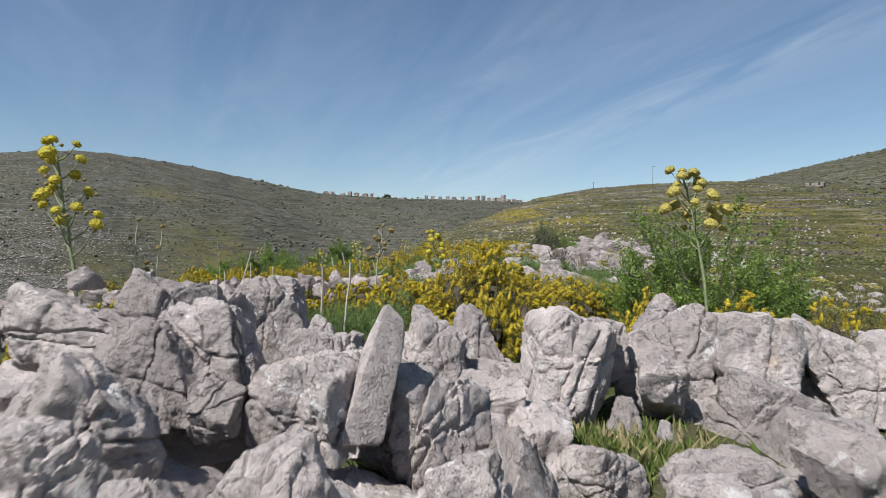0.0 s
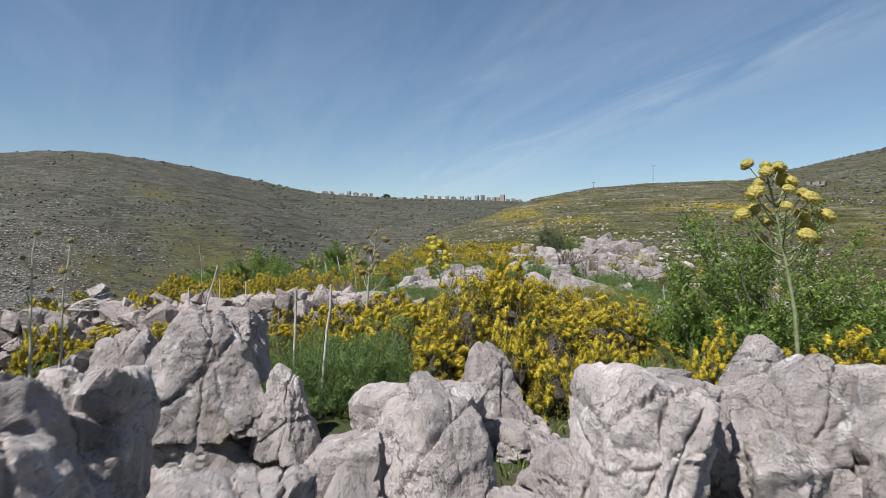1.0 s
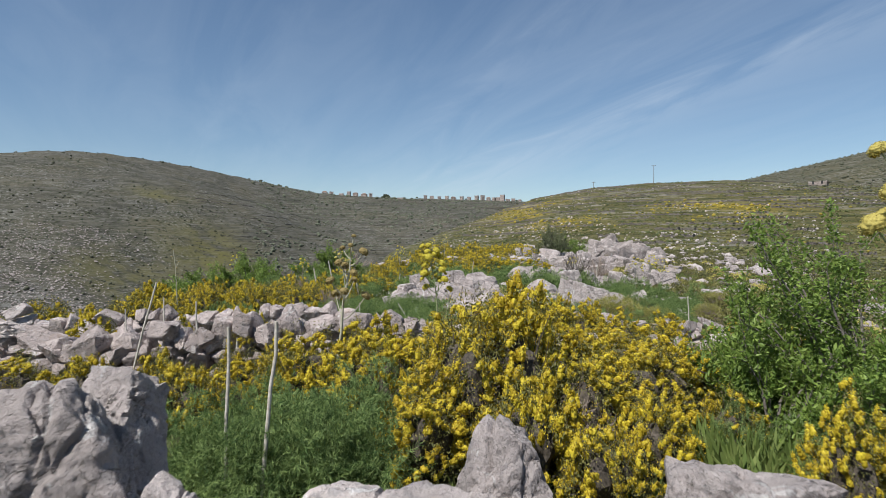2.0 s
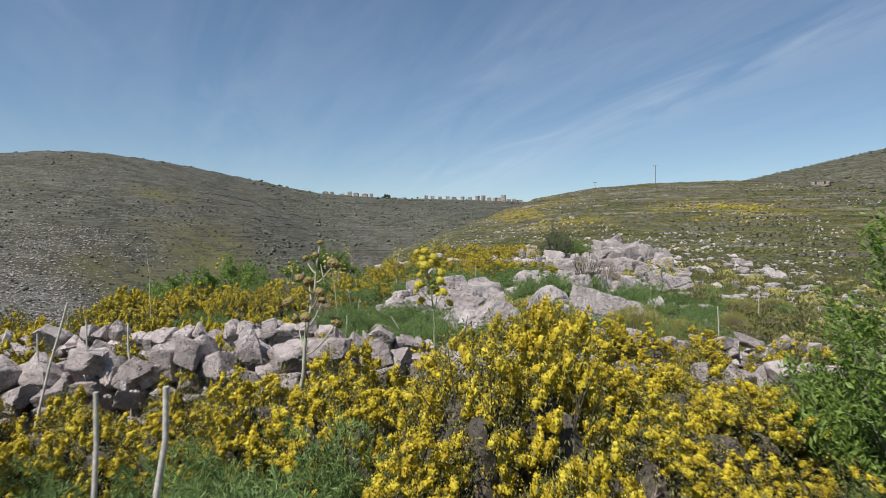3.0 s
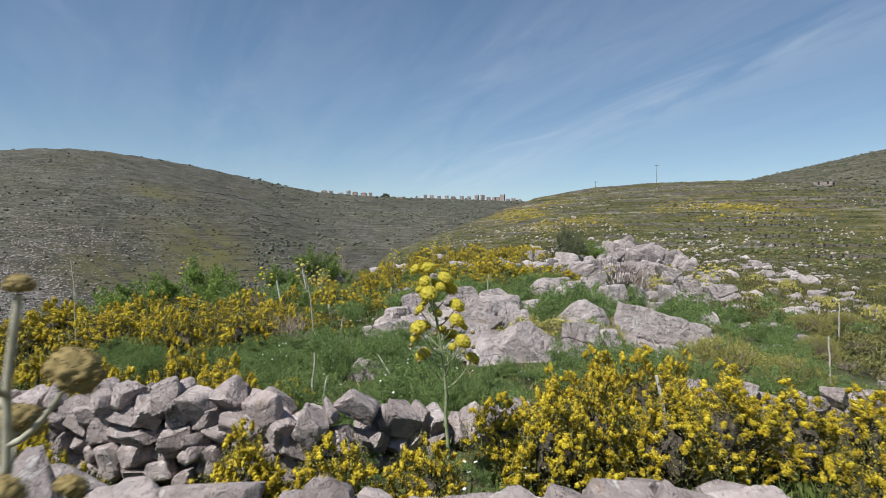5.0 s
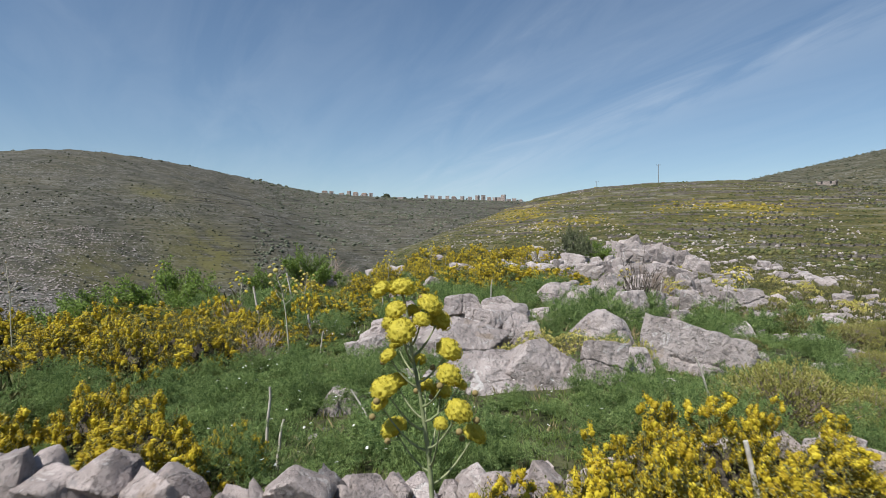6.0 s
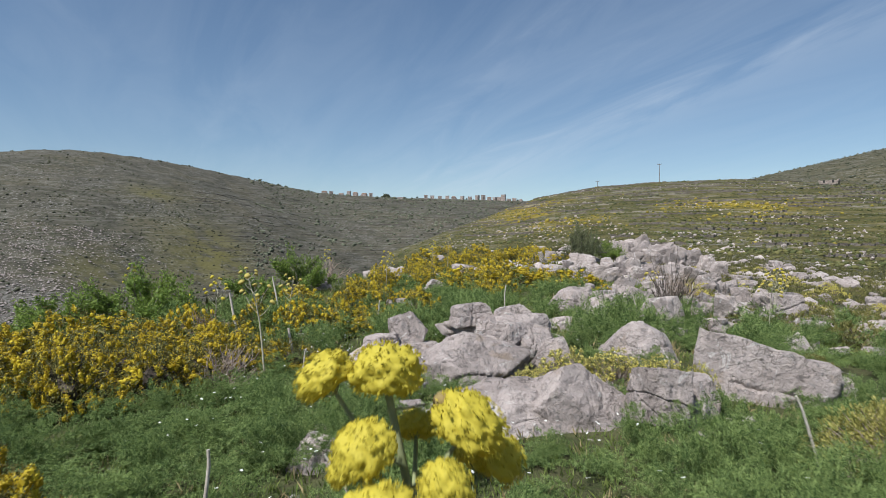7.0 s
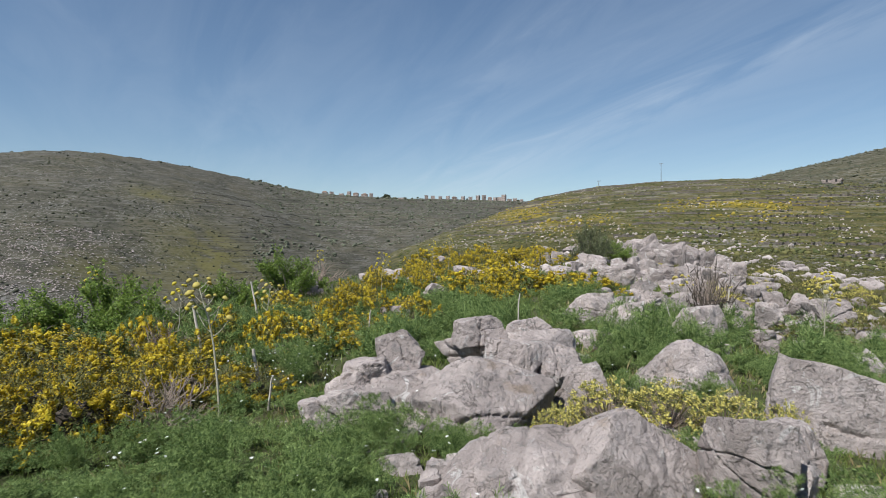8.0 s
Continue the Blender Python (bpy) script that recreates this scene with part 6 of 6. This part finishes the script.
scatter("slope_stones", "pale stones strewn over the terraced hill", ROCK_MID, 9, 5000, (0, 44), (60, 440), (0.14, 0.40), 1, lambda x, y, z, wr, wl, wb, g: (wr > 0.4) & clump(x, y, 30, 9, 0.02), 0.85, "stones")
scatter("ridge_stones", "pale stones on the near ridge", ROCK, 10, 500, (-6, 30), (40, 110), (0.2, 0.6), 1, lambda x, y, z, wr, wl, wb, g: (wr < 0.6) & clump(x, y, 12, 14, 0.06), 0.6, "stones")


tufts("shoulder_scrub", "low green and straw-coloured scrub on the stony shoulder", PHRYGANA_LOW, 11, 9000, (10, 48), (20, 130), (0.10, 0.36), lambda x, y, z: (x > 6 + 0.12 * y) & (x > 0.3 * (y - 14)))
scatter("shoulder_stones", "pale stones strewn over the stony shoulder", ROCK_MID, 12, 2200, (12, 46), (24, 120), (0.08, 0.34), 1, lambda x, y, z, wr, wl, wb, g: (x > 7 + 0.1 * y) & clump(x, y, 9, 19, -0.02), 0.6, "stones")

tufts("left_slope_scrub", "low green scrub on the slope beside the ridge", PHRYGANA_LOW, 13, 7000, (-46, -8), (18, 90), (0.14, 0.5), lambda x, y, z: (x < -5.5) & (z > -30))


def terraces(name, label, seed, bearing, r_range, step, levels, high, mat, keep):
    """Low retaining walls along the contours of a hill."""
    rng = np.random.default_rng(seed)
    b = np.radians(np.arange(bearing[0], bearing[1], 0.16))
    r = np.linspace(*r_range, 260)
    B, Rr = np.meshgrid(b, r, indexing="ij")
    x, y = Rr * np.sin(B), Rr * np.cos(B)
    z, wr, wl, wb = (q.reshape(B.shape) for q in land(x.ravel(), y.ravel()))
    s = Soup()
    for level in levels:
        over = z + 2.2 * fbm(np.stack([x.ravel() / 60, y.ravel() / 60, np.full(x.size, level * 3.1)], -1), seed, 2).reshape(z.shape) > level
        hit = over & ~np.roll(over, 1, axis=1)
        hit[:, 0] = False
        idx = np.where(hit.any(1), hit.argmax(1), -1)
        present = fbm(np.stack([np.degrees(b) / 3.0, np.full(len(b), level * 0.7), 0 * b], -1), seed + 4, 3) > 0.03
        for k in range(len(b) - 1):
            i0, i1 = idx[k], idx[k + 1]
            if i0 < 1 or i1 < 1 or abs(i0 - i1) > 4 or not present[k] or not keep(wr[k, i0], wl[k, i0], wb[k, i0]):
                continue
            p, q = np.array([x[k, i0], y[k, i0], z[k, i0]]), np.array([x[k + 1, i1], y[k + 1, i1], z[k + 1, i1]])
            h = high * rng.uniform(0.5, 1.1)
            back = unit(np.array([p[0], p[1], 0])) * high * 1.2
            lo = np.array([0, 0, 0.6])
            s.put([p - lo, q - lo, q + [0, 0, h], p + [0, 0, h], p + back + [0, 0, h * 0.9], q + back + [0, 0, h * 0.9]], [[0, 1, 2, 3], [3, 2, 5, 4]])
    if s.n:
        tagged(new(name, s.mesh(name, mat)), label, "walls", kind="stuff")


TERRACE = limestone("terrace_stone", 0.3, (0.30, 0.30, 0.28))
terraces("slope_terraces", "old dry-stone terrace walls along the hill", 3, (0, 44), (95, 460), 2.0, np.arange(1.0, 60.0, 2.0), 0.62, TERRACE, lambda wr, wl, wb: wr > 0.5)
terraces("far_terraces", "faint terrace walls along the far hillside", 5, (-22, 8), (420, 1400), 5.0, np.arange(-40, 110, 5.0), 0.55, TERRACE, lambda wr, wl, wb: wl > 0.5)

# ---- village of stone towers on the saddle ----
VILLAGE = limestone("village_stone", 0.2, (0.66, 0.63, 0.60))
TILE, t, b = material("roof_tile", 0.9, 0.1)
t.links.new(blend(t, remap(t, noise_of(t, t.nodes.new("ShaderNodeNewGeometry").outputs["Position"], 0.6, 5), 0.3, 0.7), (0.15, 0.10, 0.075), (0.22, 0.15, 0.11)), b.inputs["Base Color"])
DARK, t, b = material("window_dark", 0.6, 0.3)
t.links.new(blend(t, remap(t, noise_of(t, coords(t), 3.0, 2), 0.3, 0.7), (0.02, 0.02, 0.022), (0.05, 0.045, 0.04)), b.inputs["Base Color"])


def box(x0, x1, y0, y1, z0, z1, soup):
    V = [(x, y, z) for z in (z0, z1) for y in (y0, y1) for x in (x0, x1)]
    soup.put(V, [[0, 2, 3, 1], [4, 5, 7, 6], [0, 1, 5, 4], [2, 6, 7, 3], [0, 4, 6, 2], [1, 3, 7, 5]])


def house(bearing, dist, w, d, h, roof, seed):
    rng = np.random.default_rng(seed)
    a = radians(bearing)
    x, y = dist * math.sin(a), dist * math.cos(a)
    thing = tagged(new("stone_tower" if h > 9.5 else "stone_house"), "tall square stone tower house on the far saddle" if h > 9.5 else "weathered stone house in the far hill village", "building", "village houses")
    thing.matrix_world = pose(x, y, height(x, y) - 1.0, 0, 0, -bearing + rng.uniform(-25, 25))
    s = Soup()
    box(-w / 2, w / 2, -d / 2, d / 2, 0, h, s)
    part("wall", s.mesh("wall", VILLAGE), thing)
    r = Soup()
    if roof == "tile":
        V = [(-w * 0.54, -d * 0.54, h), (w * 0.54, -d * 0.54, h), (w * 0.54, d * 0.54, h), (-w * 0.54, d * 0.54, h), (-w * 0.3, 0, h + w * 0.22), (w * 0.3, 0, h + w * 0.22)]
        r.put(V, [[0, 1, 5, 4], [2, 3, 4, 5], [1, 2, 5, 5], [3, 0, 4, 4]])
        part("roof", r.mesh("roof", TILE), thing)
    else:
        for sx in (-1, 1):
            box(sx * w * 0.5 - 0.35, sx * w * 0.5 + 0.35, -d / 2, d / 2, h, h + 0.9, r)
        box(-w / 2, w / 2, -d * 0.5, -d * 0.5 + 0.6, h, h + 0.5, r)
        part("parapet", r.mesh("parapet", VILLAGE), thing)
    pane = Soup()
    box(-0.5, 0.5, -0.06, 0.06, -0.8, 0.8, pane)
    me = pane.mesh("window", DARK)
    for fl in range(max(1, int(h // 4))):
        for kx in (-0.25, 0.25):
            ob = part("window", me, thing)
            ob.location = (kx * w, -d / 2 - 0.03, 2.6 + fl * 3.8)


rng = np.random.default_rng(3)
HOUSES_WEST = [(-10.9, 14, 7, "tile"), (-10.3, 9, 9, "flat"), (-9.4, 12, 7, "flat"), (-8.7, 9, 13, "flat"), (-8.1, 14, 8, "tile"), (-7.3, 16, 7, "tile"), (-6.7, 8, 10, "flat")]
HOUSES_EAST = [(-1.6, 9, 11, "flat"), (-1.0, 12, 9, "flat"), (-0.3, 9, 9, "flat"), (0.4, 10, 10, "flat"), (1.0, 13, 7, "tile"), (1.8, 9, 10, "flat"), (2.5, 9, 9, "flat"), (3.2, 10, 13, "flat"), (3.75, 9, 14, "flat"), (4.3, 12, 9, "tile"),
        (4.8, 9, 9, "flat"), (5.2, 14, 10, "flat"), (5.6, 12, 19, "flat"), (6.1, 10, 8, "flat"), (6.6, 12, 7, "flat"), (7.2, 9, 6, "tile"), (8.4, 12, 7, "flat"), (-3.9, 18, 4, "flat")]
for k, (bear, w, h, roof) in enumerate(HOUSES_WEST + HOUSES_EAST):
    w, h = w * 0.78, h * 0.8
    house(bear, (1400 + 8.3 * (bear + 12) + rng.uniform(-14, -4)) if bear < -5 else 1470 + rng.uniform(-25, 15) - (90 if bear == -3.9 else 0), w, 9, h, roof, 600 + k)
# big round tree in the village
bigtree = tree_bush(16, 7.0, 9.0, 7000, 1.6, 40)
bigtree[1].materials[0] = leafy("village_leaf", (0.06, 0.075, 0.04), (0.13, 0.14, 0.08), 0.7, 0.1)
a = radians(-5.25)
plant("village_tree", (("limb", bigtree[0]), ("crown", bigtree[1])), "round leafy tree standing among the village houses", "tree", "village trees", 1460 * math.sin(a), 1460 * math.cos(a), height(1460 * math.sin(a), 1460 * math.cos(a)) - 2.5, 0, (1.2, 1.2, 1.2))
for bear, sc in ((-12.2, 0.5), (-9.0, 0.4), (-2.4, 0.35), (-12.9, 0.45), (2.2, 0.3), (6.9, 0.35)):
    a = radians(bear)
    plant("village_tree", (("limb", bigtree[0]), ("crown", bigtree[1])), "small dark tree on the far saddle", "tree", "village trees", 1465 * math.sin(a), 1465 * math.cos(a), None, bear * 70, (sc, sc, sc))


# ---- power poles ----
WOOD = woody("pole_wood", (0.10, 0.08, 0.065), (0.20, 0.17, 0.14), 3.0)


def pole(bearing, dist, h):
    a = radians(bearing)
    x, y = dist * math.sin(a), dist * math.cos(a)
    thing = tagged(new("power_pole"), "wooden power pole with a crossarm on the ridge", "pole", "power poles")
    thing.matrix_world = pose(x, y, height(x, y) - 0.5, 0, 0, -bearing)
    s = Soup()
    tube(s, [(0, 0, 0), (0, 0, h * 0.5), (0, 0, h)], 0.20, 0.14, 8)
    part("post", s.mesh("post", WOOD), thing)
    s = Soup()
    box(-1.3, 1.3, -0.09, 0.09, h - 0.5, h - 0.25, s)
    part("crossarm", s.mesh("crossarm", WOOD), thing)
    for dx in (-1.15, 0, 1.15):
        s = Soup()
        tube(s, [(dx, 0, h - 0.25), (dx, 0, h + 0.1)], 0.07, 0.05, 6)
        part("insulator", s.mesh("insulator", DARK), thing)


pole(13.82, 470, 9.5)
pole(18.95, 425, 12.5)

# small stone hut and fence by the bushes on the right hill
house(31.4, 415, 9, 5, 2.6, "flat", 700)
for k in range(9):
    a = radians(34.2 + k * 0.32)
    x, y = 405 * math.sin(a), 405 * math.cos(a)
    s = Soup()
    tube(s, [(0, 0, 0), (0, 0, 2.6)], 0.09, 0.08, 6)
    ob = tagged(new("fence_post", s.mesh("fence_post", WOOD)), "grey wooden fence post on the slope", "fence", "fence posts")
    ob.location = (x, y, height(x, y) - 0.2)
